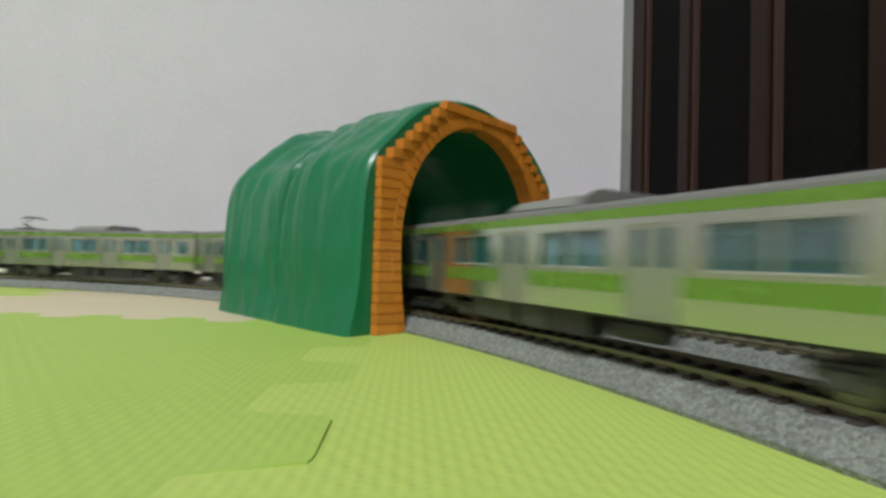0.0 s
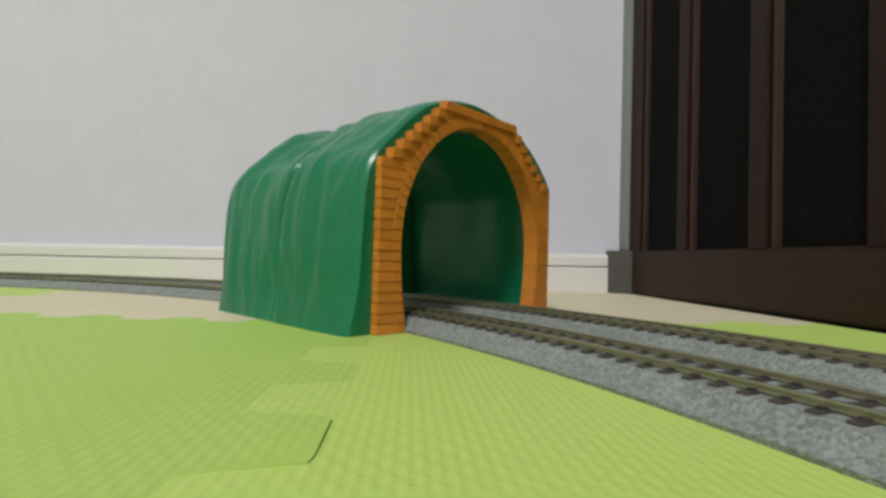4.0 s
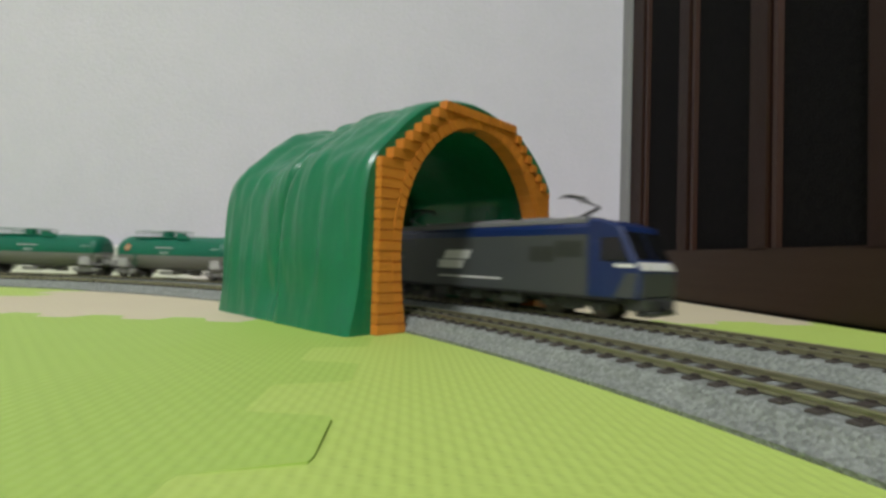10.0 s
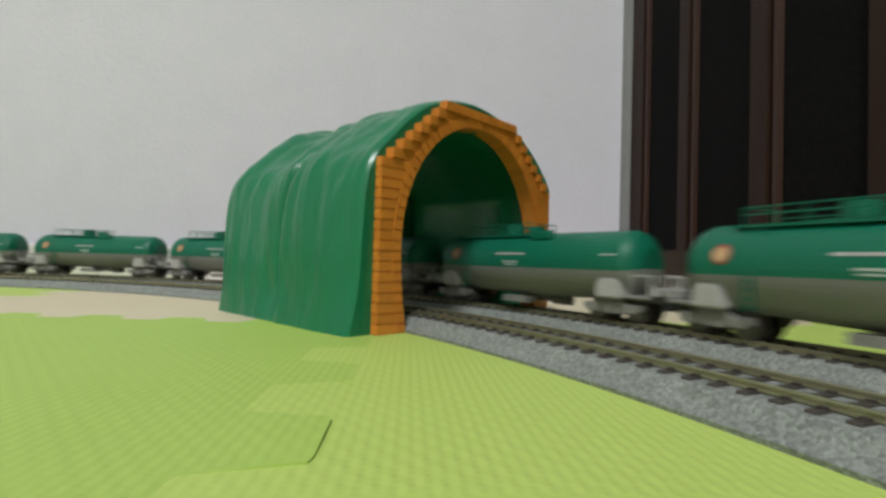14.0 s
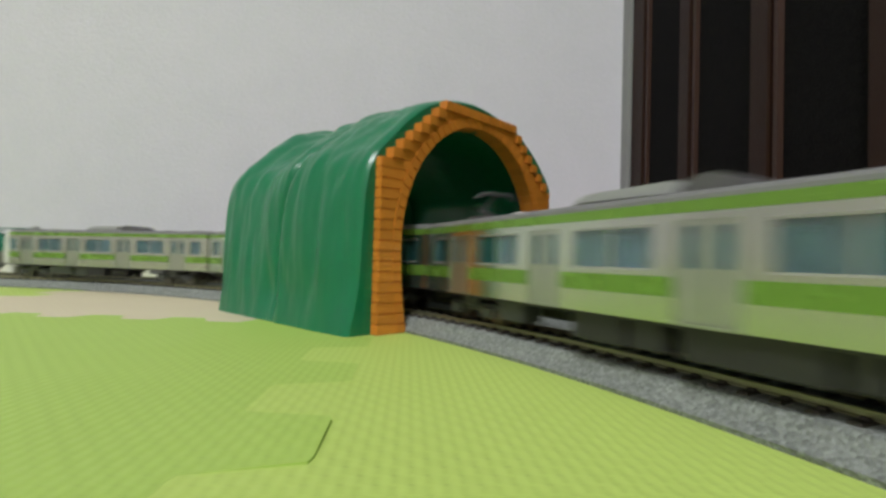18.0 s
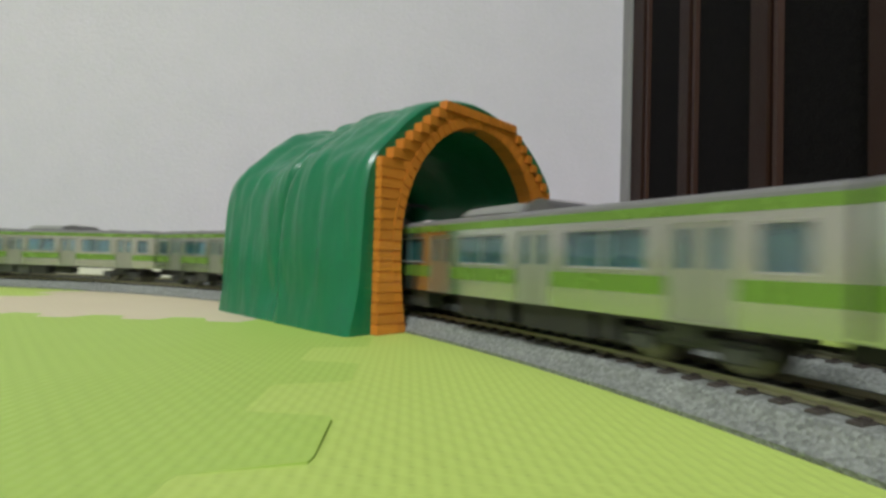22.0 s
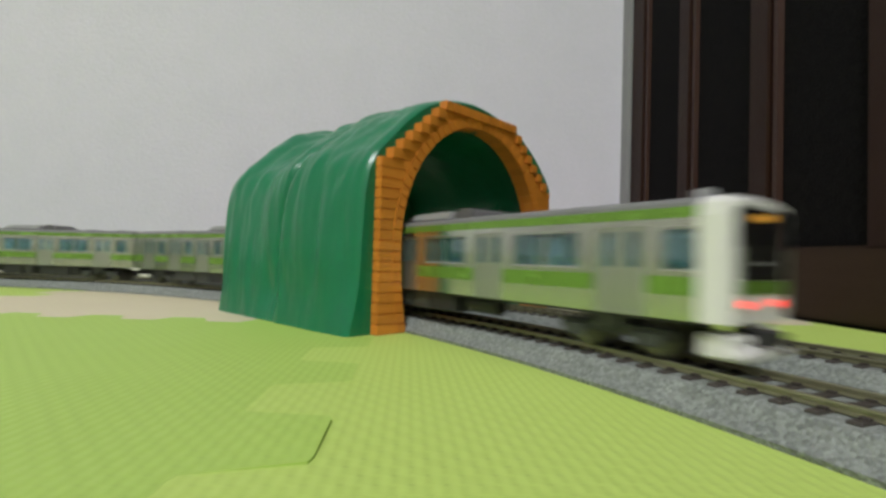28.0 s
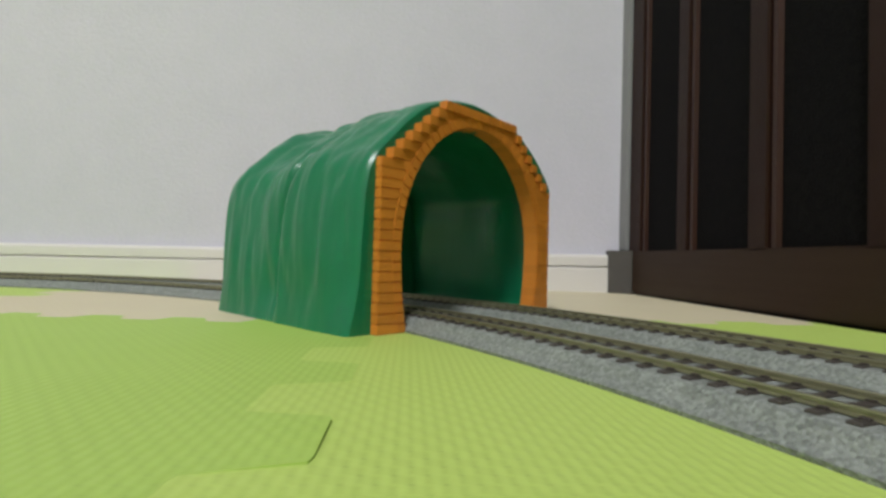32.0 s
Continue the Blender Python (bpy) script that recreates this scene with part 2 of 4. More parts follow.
def on_oval(a, r):
    """Point and heading at the length a along an oval of bend radius r, anticlockwise from the foot of the far bend."""
    half = math.pi * r
    total = 2 * half + 2 * LEG
    a = a % total
    if a < half:
        t = a / r
        return Vector((CX + r * math.cos(t), CY + r * math.sin(t), 0)), Vector((-math.sin(t), math.cos(t), 0))
    a -= half
    if a < LEG:
        return Vector((CX - r, CY - a, 0)), Vector((0, -1, 0))
    a -= LEG
    if a < half:
        t = math.pi + a / r
        return Vector((CX + r * math.cos(t), CY - LEG + r * math.sin(t), 0)), Vector((-math.sin(t), math.cos(t), 0))
    a -= half
    return Vector((CX + r, CY - LEG + a, 0)), Vector((0, 1, 0))

# ---------------------------------------------------------------- the room
WALL_Y = 386.0


def build_room():
    north = part("wall_north", boxes((-3000, 700, WALL_Y, WALL_Y + 120, -12, 2400)), WALLPAPER)
    tagged(north, "pale grey-white textured wallpaper on a plain wall", "wall", kind="structure")
    for name, b in (("wall_east", (700, 820, -2900, WALL_Y + 120, -12, 2400)), ("wall_south", (-3000, 700, -3020, -2900, -12, 2400)), ("wall_west", (-3120, -3000, -3020, WALL_Y + 120, -12, 2400))):
        tagged(part(name, boxes(b), PLASTER), "plain off-white wall closing the room", "wall", kind="structure")
    tagged(part("ceiling", boxes((-3120, 820, -3020, WALL_Y + 120, 2400, 2500)), PLASTER), "plain white ceiling", "ceiling", kind="structure")
    tagged(part("floor", boxes((-3120, 820, -3020, WALL_Y + 120, -60, -12)), WOODFLOOR), "brown wooden floor beneath the foam mats", "floor", kind="structure")
    # baseboard with a shadow groove and a rounded top
    prof = [(0, -14), (0, 25.6), (-4.2, 25.6), (-6.0, 25.0), (-6.8, 23.8), (-7.0, 22.6), (-7.0, 16.9), (-4.6, 16.6), (-4.6, 15.7), (-7.6, 15.2), (-8.0, 14.5), (-8.0, -14)]
    bm = bmesh.new()
    extrude(bm, [(WALL_Y - 0.2 + y, z) for y, z in prof], -2950, 140, 0)
    board = part("baseboard", bm, BASEWHITE)
    board.matrix_basis = pose(0, 0, 0.0025, 0, -0.5, 0)
    tagged(board, "white vinyl baseboard with a horizontal groove", "baseboard", kind="structure")
    lamp = empty("ceiling_lamp")
    lamp.matrix_basis = mpose(-500, -1500, 2320)
    tagged(lamp, "round white ceiling lamp with an opal shade", "ceiling lamp")
    bm = cyl(bmesh.new(), (0, 0, 40), (0, 0, 1), 300, 78, 40)
    part("base", bm, WHITEPAINT, lamp)
    bm = cyl(bmesh.new(), (0, 0, -20), (0, 0, 1), 240, 40, 40, 290)
    part("shade", bm, LAMPGLOW, lamp)


# ---------------------------------------------------------------- foam mats
MAT_TURN = 3.9


def toothed(a, b, amp, pitch, shift):
    """A puzzle edge from a to b: flared teeth alternating to both sides."""
    a, b = Vector(a), Vector(b)
    d = (b - a).normalized()
    n = Vector((-d.y, d.x))
    length = (b - a).length
    pts = [a.copy()]
    k = math.ceil(-shift / (pitch / 2))
    side = 1 if k % 2 == 0 else -1
    s = shift + k * pitch / 2
    fl, rd = 1.0, 1.6
    while s < length - pitch / 2:
        if s > pitch / 4:
            w = amp / 2
            q = [(-fl, -side * (w - rd)), (fl, side * (w - rd)), (fl + 0.2, side * (w - 0.4)), (fl + rd, side * w)]
            q0 = [(-fl - rd, -side * w), (-fl - 0.2, -side * (w - 0.4))]
            for ds, h in q0 + q:
                pts.append(a + d * (s + ds) + n * h)
        s += pitch / 2
        side = -side
    pts.append(b.copy())
    return pts


def mat_tile(outline, mat, top, label, curl=None):
    bm = bmesh.new()
    vs = [bm.verts.new((p[0], p[1], -11.5)) for p in outline]
    f = bm.faces.new(vs)
    if f.normal.z < 0:
        bmesh.ops.reverse_faces(bm, faces=[f])
    r = bmesh.ops.extrude_face_region(bm, geom=[f])
    up = [g for g in r["geom"] if isinstance(g, bmesh.types.BMVert)]
    bmesh.ops.translate(bm, verts=up, vec=(0, 0, top + 11.5))
    bmesh.ops.recalc_face_normals(bm, faces=bm.faces)
    tops = [g for g in bm.faces if g.normal.z > 0.9]
    rim = list({v for g in tops for v in g.verts})
    bmesh.ops.inset_region(bm, faces=tops, thickness=0.2, depth=0.0)
    bmesh.ops.translate(bm, verts=rim, vec=(0, 0, -0.012))
    if curl:
        # a grid of cuts round the lifted tooth, so that only the tooth bends
        for axis in (0, 1):
            for i in range(-9, 10):
                co, no = [0, 0, 0], [0, 0, 0]
                co[axis], no[axis] = curl[axis] + 4.0 * i, 1
                bmesh.ops.bisect_plane(bm, geom=bm.verts[:] + bm.edges[:] + bm.faces[:], plane_co=co, plane_no=no)
        for v in bm.verts:
            if v.co.z > -5:
                v.co.z += 0.45 * math.exp(-((v.co.x - curl[0]) ** 2 + (v.co.y - curl[1]) ** 2) / 90.0)
    ob = part("floor_mat", bm, mat)
    ob.matrix_basis = mpose(0, 0, 0, MAT_TURN)
    return tagged(ob, label, "floor mat", "interlocking foam mats")


def build_mats():
    # seams in the mats' own turned axes p, q
    def seam_v(p, q0, q1, shift):
        return toothed((p, q0), (p, q1), 12.0, 33.0, shift)

    def seam_h(q, p0, p1, shift):
        return toothed((p0, q), (p1, q), 8.0, 26.0, shift)
    pa, pl, pr = -15.0, -315.0, 285.0
    ql, qr, qb = 158.0, 184.5, -137.0
    va = seam_v(pa, qb, ql, 3.6)
    hl = [Vector((p[0], p[1] - (p[0] - pa) * 0.068)) for p in seam_h(ql - 3, pl, pa, 5)]
    hl[-1] = va[-1].copy()
    hr = [Vector((p[0], p[1] + (p[0] - 115) * 0.06)) for p in toothed((pa, 179.5), (pr, 179.5), 9.0, 40.0, 12.75)]
    # a tile: bottom edge, right edge, top edge, left edge
    vb = seam_v(pr, qb, qr, 4)
    vl = seam_v(pl, qb, ql, 7)
    hbl = seam_h(qb, pl, pa, 5)
    hbr = seam_h(qb, pa, pr, 11)
    hl[0] = vl[-1].copy()
    hr[0] = va[-1].copy()
    hr[-1] = vb[-1].copy()
    hbl[0], hbl[-1], hbr[0], hbr[-1] = vl[0].copy(), va[0].copy(), va[0].copy(), vb[0].copy()

    def ring(bottom, right, top, left):
        return bottom[:-1] + right[:-1] + top[::-1][:-1] + left[::-1][:-1]
    mat_tile(ring(hbl, va, hl, vl), LIME_B, 0.01, "leaf-green foam puzzle mat with a lifted tooth", (-9.0, 57.0))
    mat_tile(ring(hbr, vb, hr, va), LIME_A, 0.0, "lime-green foam puzzle mat with a woven texture")
    # the beige row along the wall, and the green mat beside it
    pg = -172.0
    top = 388.0
    k = min(range(len(hl)), key=lambda i: abs(hl[i].x - pg))
    vg = seam_v(hl[k].x, hl[k].y, top, 6)
    vg[0] = hl[k].copy()
    vt = [va[-1].copy(), Vector((pa, top))]
    mat_tile(hl[k:-1] + vt + vg[::-1][:-1], BEIGE, 0.0, "beige foam puzzle mat beside the baseboard")
    mat_tile(hr[:-1] + [hr[-1], Vector((pr, 365)), Vector((pa, 388))], BEIGE, 0.0, "beige foam puzzle mat beneath the dark cabinet")
    mat_tile(hl[:k] + vg[:-1] + [vg[-1], Vector((pl, 408))], LIME_A, 0.0, "lime-green foam puzzle mat by the baseboard")
    # the mats behind the camera and to the side
    mat_tile(seam_h(-437, pl, pa, 9) + seam_v(pa, -437, qb, 3)[1:-1] + hbl[::-1], LIME_A, 0.0, "lime-green foam puzzle mat with a woven texture")
    mat_tile(seam_h(-437, pa, pr, 5) + hbr[::-1] + seam_v(pa, -437, qb, 3)[::-1][1:-1], LIME_B, 0.0, "leaf-green foam puzzle mat with a woven texture")
    for i in range(3):
        for j in range(4):
            q1 = -437.0 - 300 * i
            p0 = pl - 300 + 300 * j
            mat_tile([Vector((p0, q1 - 300)), Vector((p0 + 300, q1 - 300)), Vector((p0 + 300, q1)), Vector((p0, q1))], (LIME_A, LIME_B)[(i + j) % 2], -0.3, "green foam puzzle mat farther back in the room")
    for p0, q1 in ((pl - 300, qb), (pl - 600, 430), (pl - 600, 130), (pl - 600, -170), (pl - 600, -470), (pl - 600, -770)):
        mat_tile([Vector((p0, q1 - 300)), Vector((p0 + 300, q1 - 300)), Vector((p0 + 300, q1)), Vector((p0, q1))], LIME_A, -0.3, "green foam puzzle mat farther back in the room")
    far = pl - 300.0
    mat_tile([Vector((far, qb)), *hbl[:1], *vl[1:], Vector((far, vl[-1].y))], BEIGE, 0.0, "beige foam puzzle mat with a woven texture")
    mat_tile([Vector((far, vl[-1].y)), vl[-1].copy(), Vector((pl, 408)), Vector((far, 430))], LIME_B, 0.0, "leaf-green foam puzzle mat by the baseboard")


# ---------------------------------------------------------------- track
def sweep(bm, prof, a0, a1, r, step, rough=0.0):
    """Draws a closed profile of (offset outward, z) along the oval."""
    n = max(2, int(abs(a1 - a0) / step) + 1)
    rings = []
    for i in range(n):
        a = a0 + (a1 - a0) * i / (n - 1)
        p, d = on_oval(a, r)
        out = Vector((d.y, -d.x, 0))
        ring = []
        for o, z in prof:
            q = p + out * o + Vector((0, 0, z))
            if rough and z > 0.05:
                w = noise.noise_vector(q * 1.1) * rough + noise.noise_vector(q * 0.35) * rough * 0.7
                q += Vector((w.x, w.y, w.z * 0.8))
            elif rough:
                w = noise.noise_vector(q * 0.5) * rough * 1.2
                q += out * w.x
            ring.append(q)
        rings.append(ring)
    return loft(bm, rings, closed=True, caps=True)


BED = [(-12.45, 0.0), (-12.6, 0.75), (-12.2, 1.0), (-11.4, 1.5), (-10.5, 2.2), (-9.7, 3.2), (-9.0, 3.85), (-8.0, 4.05), (-6, 4.1), (-3, 4.1), (0, 4.1), (3, 4.1), (6, 4.1), (8.0, 4.05), (9.0, 3.85), (9.7, 3.2), (10.5, 2.2), (11.4, 1.5), (12.2, 1.0), (12.6, 0.75), (12.45, 0.0)]
RAILPROF = [(-0.75, 4.3), (0.75, 4.3), (0.75, 4.45), (0.22, 4.6), (0.22, 4.95), (0.42, 5.05), (0.42, 5.32), (0.32, 5.4), (-0.32, 5.4), (-0.42, 5.32), (-0.42, 5.05), (-0.22, 4.95), (-0.22, 4.6), (-0.75, 4.45)]
PITCH = 4.31


def track_piece(a0, a1, r, near, label, group):
    t = empty("railway_track")
    part("roadbed", sweep(bmesh.new(), BED, a0, a1, r, 0.9 if near else 6, 0.035 if near else 0.0), BALLAST, t)
    for side in (-4.75, 4.75):
        part("rail", sweep(bmesh.new(), [(o + side, z) for o, z in RAILPROF], a0, a1, r, 3), RAILMETAL, t, smooth=False)
    n = round((a1 - a0) / PITCH)
    first = None
    joined = bmesh.new()
    for i in range(n):
        a = a0 + (a1 - a0) * (i + 0.22) / n
        p, d = on_oval(a, r)
        m = Matrix.LocRotScale((p * MM), Euler((0, 0, math.atan2(d.y, d.x))), None)
        if near:
            if first is None:
                bm = boxes((-0.85, 0.85, -8.2, 8.2, 3.4, 4.42), bevel=0.16)
                for y in (-6.0, -3.5, 3.5, 6.0):
                    box(bm, -0.5, 0.5, y - 0.4, y + 0.4, 4.4, 4.7)
                first = part("sleeper", bm, SLEEPER, t)
                first.matrix_basis = m
            else:
                again(first, t, m)
        else:
            b2 = bmesh.new()
            box(b2, -0.85, 0.85, -8.2, 8.2, 3.4, 4.42)
            bmesh.ops.transform(b2, matrix=Matrix.LocRotScale(p, Euler((0, 0, math.atan2(d.y, d.x))), None), verts=b2.verts)
            me = bpy.data.meshes.new("tmp")
            b2.to_mesh(me)
            b2.free()
            joined.from_mesh(me)
            bpy.data.meshes.remove(me)
    if not near:
        tagged(part("sleepers", joined, SLEEPER, t), kind="stuff")
    else:
        joined.free()
    return tagged(t, label, "railway track", group)


def build_track():
    for r, word in ((R1, "inner"), (R2, "outer")):
        half = math.pi * r
        q = half / 4
        lab = "model railway track on grey ballast with brown sleepers"
        for i in range(4):
            track_piece(q * i, q * (i + 1), r, i < 3, "curved " + lab, word + " oval of track")
        track_piece(half, half + LEG, r, False, "straight " + lab, word + " oval of track")
        for i in range(2):
            track_piece(half + LEG + half / 2 * i, half + LEG + half / 2 * (i + 1), r, False, "curved " + lab, word + " oval of track")
        track_piece(2 * half + LEG, 2 * half + 2 * LEG, r, False, "straight " + lab, word + " oval of track")


# ---------------------------------------------------------------- toy tunnel
TUN_O, TUN_TURN = (-19.1, 133.6), 46.0
TUN_MID, TUN_LEN = 41.1, 81.0


def smooth_row(ctrl, n):
    """Even points along a Catmull-Rom line through the control points."""
    pts = [Vector(c) for c in ctrl]
    pts = [pts[0] * 2 - pts[1]] + pts + [pts[-1] * 2 - pts[-2]]
    out = []
    for i in range(1, len(pts) - 2):
        for j in range(12):
            t = j / 12
            a, b, c, d = pts[i - 1:i + 3]
            out.append(0.5 * ((2 * b) + (c - a) * t + (2 * a - 5 * b + 4 * c - d) * t * t + (3 * b - a - 3 * c + d) * t ** 3))
    out.append(pts[-2])
    acc = [0.0]
    for a, b in zip(out, out[1:]):
        acc.append(acc[-1] + (b - a).length)
    res, k = [], 0
    for i in range(n):
        s = acc[-1] * i / (n - 1)
        while k < len(acc) - 2 and acc[k + 1] < s:
            k += 1
        f = (s - acc[k]) / max(1e-6, acc[k + 1] - acc[k])
        res.append(out[k].lerp(out[k + 1], min(1, f)))
    return res


def even_row(line, n):
    """n points spread evenly along a bent line."""
    pts = [Vector(p) for p in line]
    acc = [0.0]
    for a, b in zip(pts, pts[1:]):
        acc.append(acc[-1] + (b - a).length)
    out, k = [], 0
    for i in range(n):
        s = acc[-1] * i / (n - 1)
        while k < len(acc) - 2 and acc[k + 1] < s:
            k += 1
        out.append(pts[k].lerp(pts[k + 1], min(1.0, (s - acc[k]) / max(1e-6, acc[k + 1] - acc[k]))))
    return out


HILL = [(-10.0, 0), (-9.2, 10), (-9.0, 20), (-8.5, 32), (-7.6, 41), (-5.2, 48.5), (0, 54.5), (8, 61.5), (18, 68), (30, 72), (41, 73.2), (52, 72), (64, 69), (75, 63), (83.5, 56), (88.6, 49.5), (89.6, 41), (90.5, 32), (91, 20), (91.2, 0)]


SPRING, ARCH_W, ARCH_TOP, RING = 25.0, 33.9, 64.0, 3.5
ARCH_H = ARCH_TOP - SPRING
ARCH_MEAN = (ARCH_H + ARCH_W) / 2


def arch_half(z):
    """Half width of the portal's opening at the height z."""
    if z <= SPRING:
        return ARCH_W - 2.7 * ((SPRING - z) / SPRING) ** 2
    if z >= ARCH_TOP:
        return 0.0
    return ARCH_W * math.sqrt(max(0, 1 - ((z - SPRING) / ARCH_H) ** 2))


def build_tunnel():
    t = empty("toy_tunnel")
    t.matrix_basis = mpose(*TUN_O, 0, TUN_TURN)
    tagged(t, "green plastic toy mountain tunnel with an orange brick portal", "toy tunnel")
    row = smooth_row(HILL, 130)
    mid = Vector((41, 30))
    bm = bmesh.new()
    rings = []
    nk = 84
    for j in range(nk + 1):
        k = TUN_LEN * j / nk
        # rolled front edge, two lumps with a crease between them
        edge = 0.0
        if k < 2:
            edge = -1.1 * (1 - math.sqrt(1 - (1 - k / 2) ** 2))
        if k > TUN_LEN - 4:
            edge = -2.5 * (1 - math.sin((TUN_LEN - k) / 4 * math.pi / 2))
        ring = []
        for i, p in enumerate(row):
            d = p - mid
            w = min(1.0, d.length / 40)
            nd = d.normalized()
            hgt = min(1.0, max(0.0, p.y / 60))
            crease = 42 + 3.5 * math.sin(p.y * 0.06) + (p.x - 42) * 0.10 - 6 * hgt
            sharp = 1.5 if k < crease else 0.9
            c = math.exp(-((k - crease) / sharp) ** 2) * 3.4 * (0.45 + 0.55 * hgt) + (1.2 if k > crease else 0) * math.exp(-(k - crease) / 9)
            lump = 0.8 * math.sin(k / TUN_LEN * math.pi * 2.0 - 0.6) * hgt
            drop = (3.0 * hgt ** 2 * math.exp(-((k - 71) / 6) ** 2) - 2.6 * hgt ** 2 * math.exp(-((k - 55) / 7) ** 2)) * max(0.0, min(1.0, (55 - p.x) / 40))
            q3 = Vector((p.x * 0.05, k * 0.11, p.y * 0.028))
            rid = noise.noise(q3) * 2.4 + noise.noise(Vector((p.x * 0.12 + 7, k * 0.28, p.y * 0.06))) * 0.9
            damp = min(1.0, k / 6) * min(1.0, (p.y + 4) / 12) * min(1.0, 0.25 + (TUN_LEN - k) / 14)
            crumple = abs(noise.noise(Vector((p.x * 0.16, k * 0.15 + 5, p.y * 0.03)))) * 1.1 + abs(noise.noise(Vector((p.x * 0.26 + 9, k * 0.36, p.y * 0.05)))) * 0.5
            s = edge + (lump - c + rid * 0.6 + drop + crumple * 0.85 - 0.4) * damp * w
            q = p + nd * s
            if p.x < 20:
                q.x += 3.0 * math.exp(-k / 12) * min(1.0, (20 - p.x) / 20) * min(1.0, 0.4 + p.y / 25)
            if p.x > 62:
                q.x -= 3.4 * math.exp(-k / 14) * min(1.0, (p.x - 62) / 20) * (1.0 if p.y < 47 else 0.25)
            ring.append((q.x, k - 1.2 * math.exp(-k / 6), max(0.0, q.y) if i not in (0, len(row) - 1) else 0.0))
        rings.append(ring)
    # outside, then back along the inside of the shell
    inner = []
    for ring in rings[::-1]:
        k = ring[0][1]
        g = []
        for p in row:
            d = p - mid
            fold = noise.noise(Vector((p.x * 0.04, k * 0.07 + 11, p.y * 0.02))) * 1.2
            q = p - d.normalized() * (6.4 + fold)
            g.append((q.x, k, max(0.0, q.y)))
        g[0] = (row[0].x + 6.4, k, 0)
        g[-1] = (row[-1].x - 6.4, k, 0)
        inner.append(g)
    loft(bm, rings + inner)
    part("hill", bm, HILLGREEN, t, "glossy dark green moulded rock face", smooth=True)
    # front wall of the hill behind the bricks
    outl = [(x, z) for x, _, z in rings[0]]
    zs = [SPRING * i / 8 for i in range(9)] + [SPRING + ARCH_H * math.sin(i / 14 * math.pi / 2) for i in range(1, 15)]
    hole = [(TUN_MID - arch_half(z) - 1, z) for z in zs] + [(TUN_MID + arch_half(z) + 1, z) for z in zs[::-1][1:]]
    bm = bmesh.new()
    n = 60
    a = even_row(outl, n)
    b = smooth_row(hole, n)
    loft(bm, [[(p.x, -1.2, p.y) for p in a], [(p.x, -0.9, p.y) for p in b], [(p.x, 2.5, p.y) for p in b], [(p.x, 2.5, p.y) for p in a]])
    part("front_wall", bm, HILLGREEN, t)
    rim = [Vector((p.x + (mid.x - p.x) * 0.025, p.y + (mid.y - p.y) * 0.025 if p.y > 1 else 0)) for p in a]
    bm = loft(bmesh.new(), [[(p.x, k, p.y) for p in r] for r, k in ((rim, TUN_LEN - 5.0), (b, TUN_LEN - 5.0), (b, TUN_LEN - 2.6), (rim, TUN_LEN - 2.6))])
    part("back_wall", bm, HILLGREEN, t)
    # portal: stepped wall of bricks round a ring of arch stones
    rise = (69.4 - 48.3) / 7

    EDGE = -0.9

    def left_edge(z):
        if z < 48.3:
            return EDGE
        return EDGE + (int((z - 48.3) / rise + 0.02) + 1) * 3.40

    def ring_outer(z):
        w = RING
        if z <= SPRING:
            return arch_half(z) + w
        if z >= ARCH_TOP + w:
            return 0.0
        return (ARCH_W + w) * math.sqrt(max(0, 1 - ((z - SPRING) / (ARCH_H + w)) ** 2))
    portal = empty("portal")
    portal.parent = t
    tagged(portal, "orange plastic brick portal with stepped gable")
    courses = [(48.3 / 17 * i, 48.3 / 17 * (i + 1)) for i in range(17)] + [(48.3 + rise * i, 48.3 + rise * (i + 1)) for i in range(7)]
    steps = [(EDGE + 0.3, 0)]
    for i in range(8):
        steps += [(EDGE + 0.3 + 3.40 * i, 48.2 + rise * (i - 1 if i else 0)), (EDGE + 0.3 + 3.40 * i, 48.2 + rise * i)]
    steps += [(2 * TUN_MID - u, z) for u, z in steps[::-1]]
    sa, sh = even_row(steps, 150), even_row([(p.x, p.y) for p in b], 150)
    slab = loft(bmesh.new(), [[(p.x, y, p.y) for p in r] for r, y in ((sa, -3.28), (sh, -3.28), (sh, 0.2), (sa, 0.2), (sa, -3.28))])
    rnd = random.Random(4)

    def brick(u0, u1, z0, z1, front):
        """A cushioned brick: all edges of its face rounded."""
        b = boxes((u0 + 0.01, u1 - 0.01, front, -1.2, z0 + 0.01, z1 - 0.01))
        bmesh.ops.bevel(b, geom=[e for e in b.edges if any(v.co.y < front + 0.1 for v in e.verts)], offset=0.22, segments=2, affect="EDGES")
        part("brick", b, ORANGE, portal)
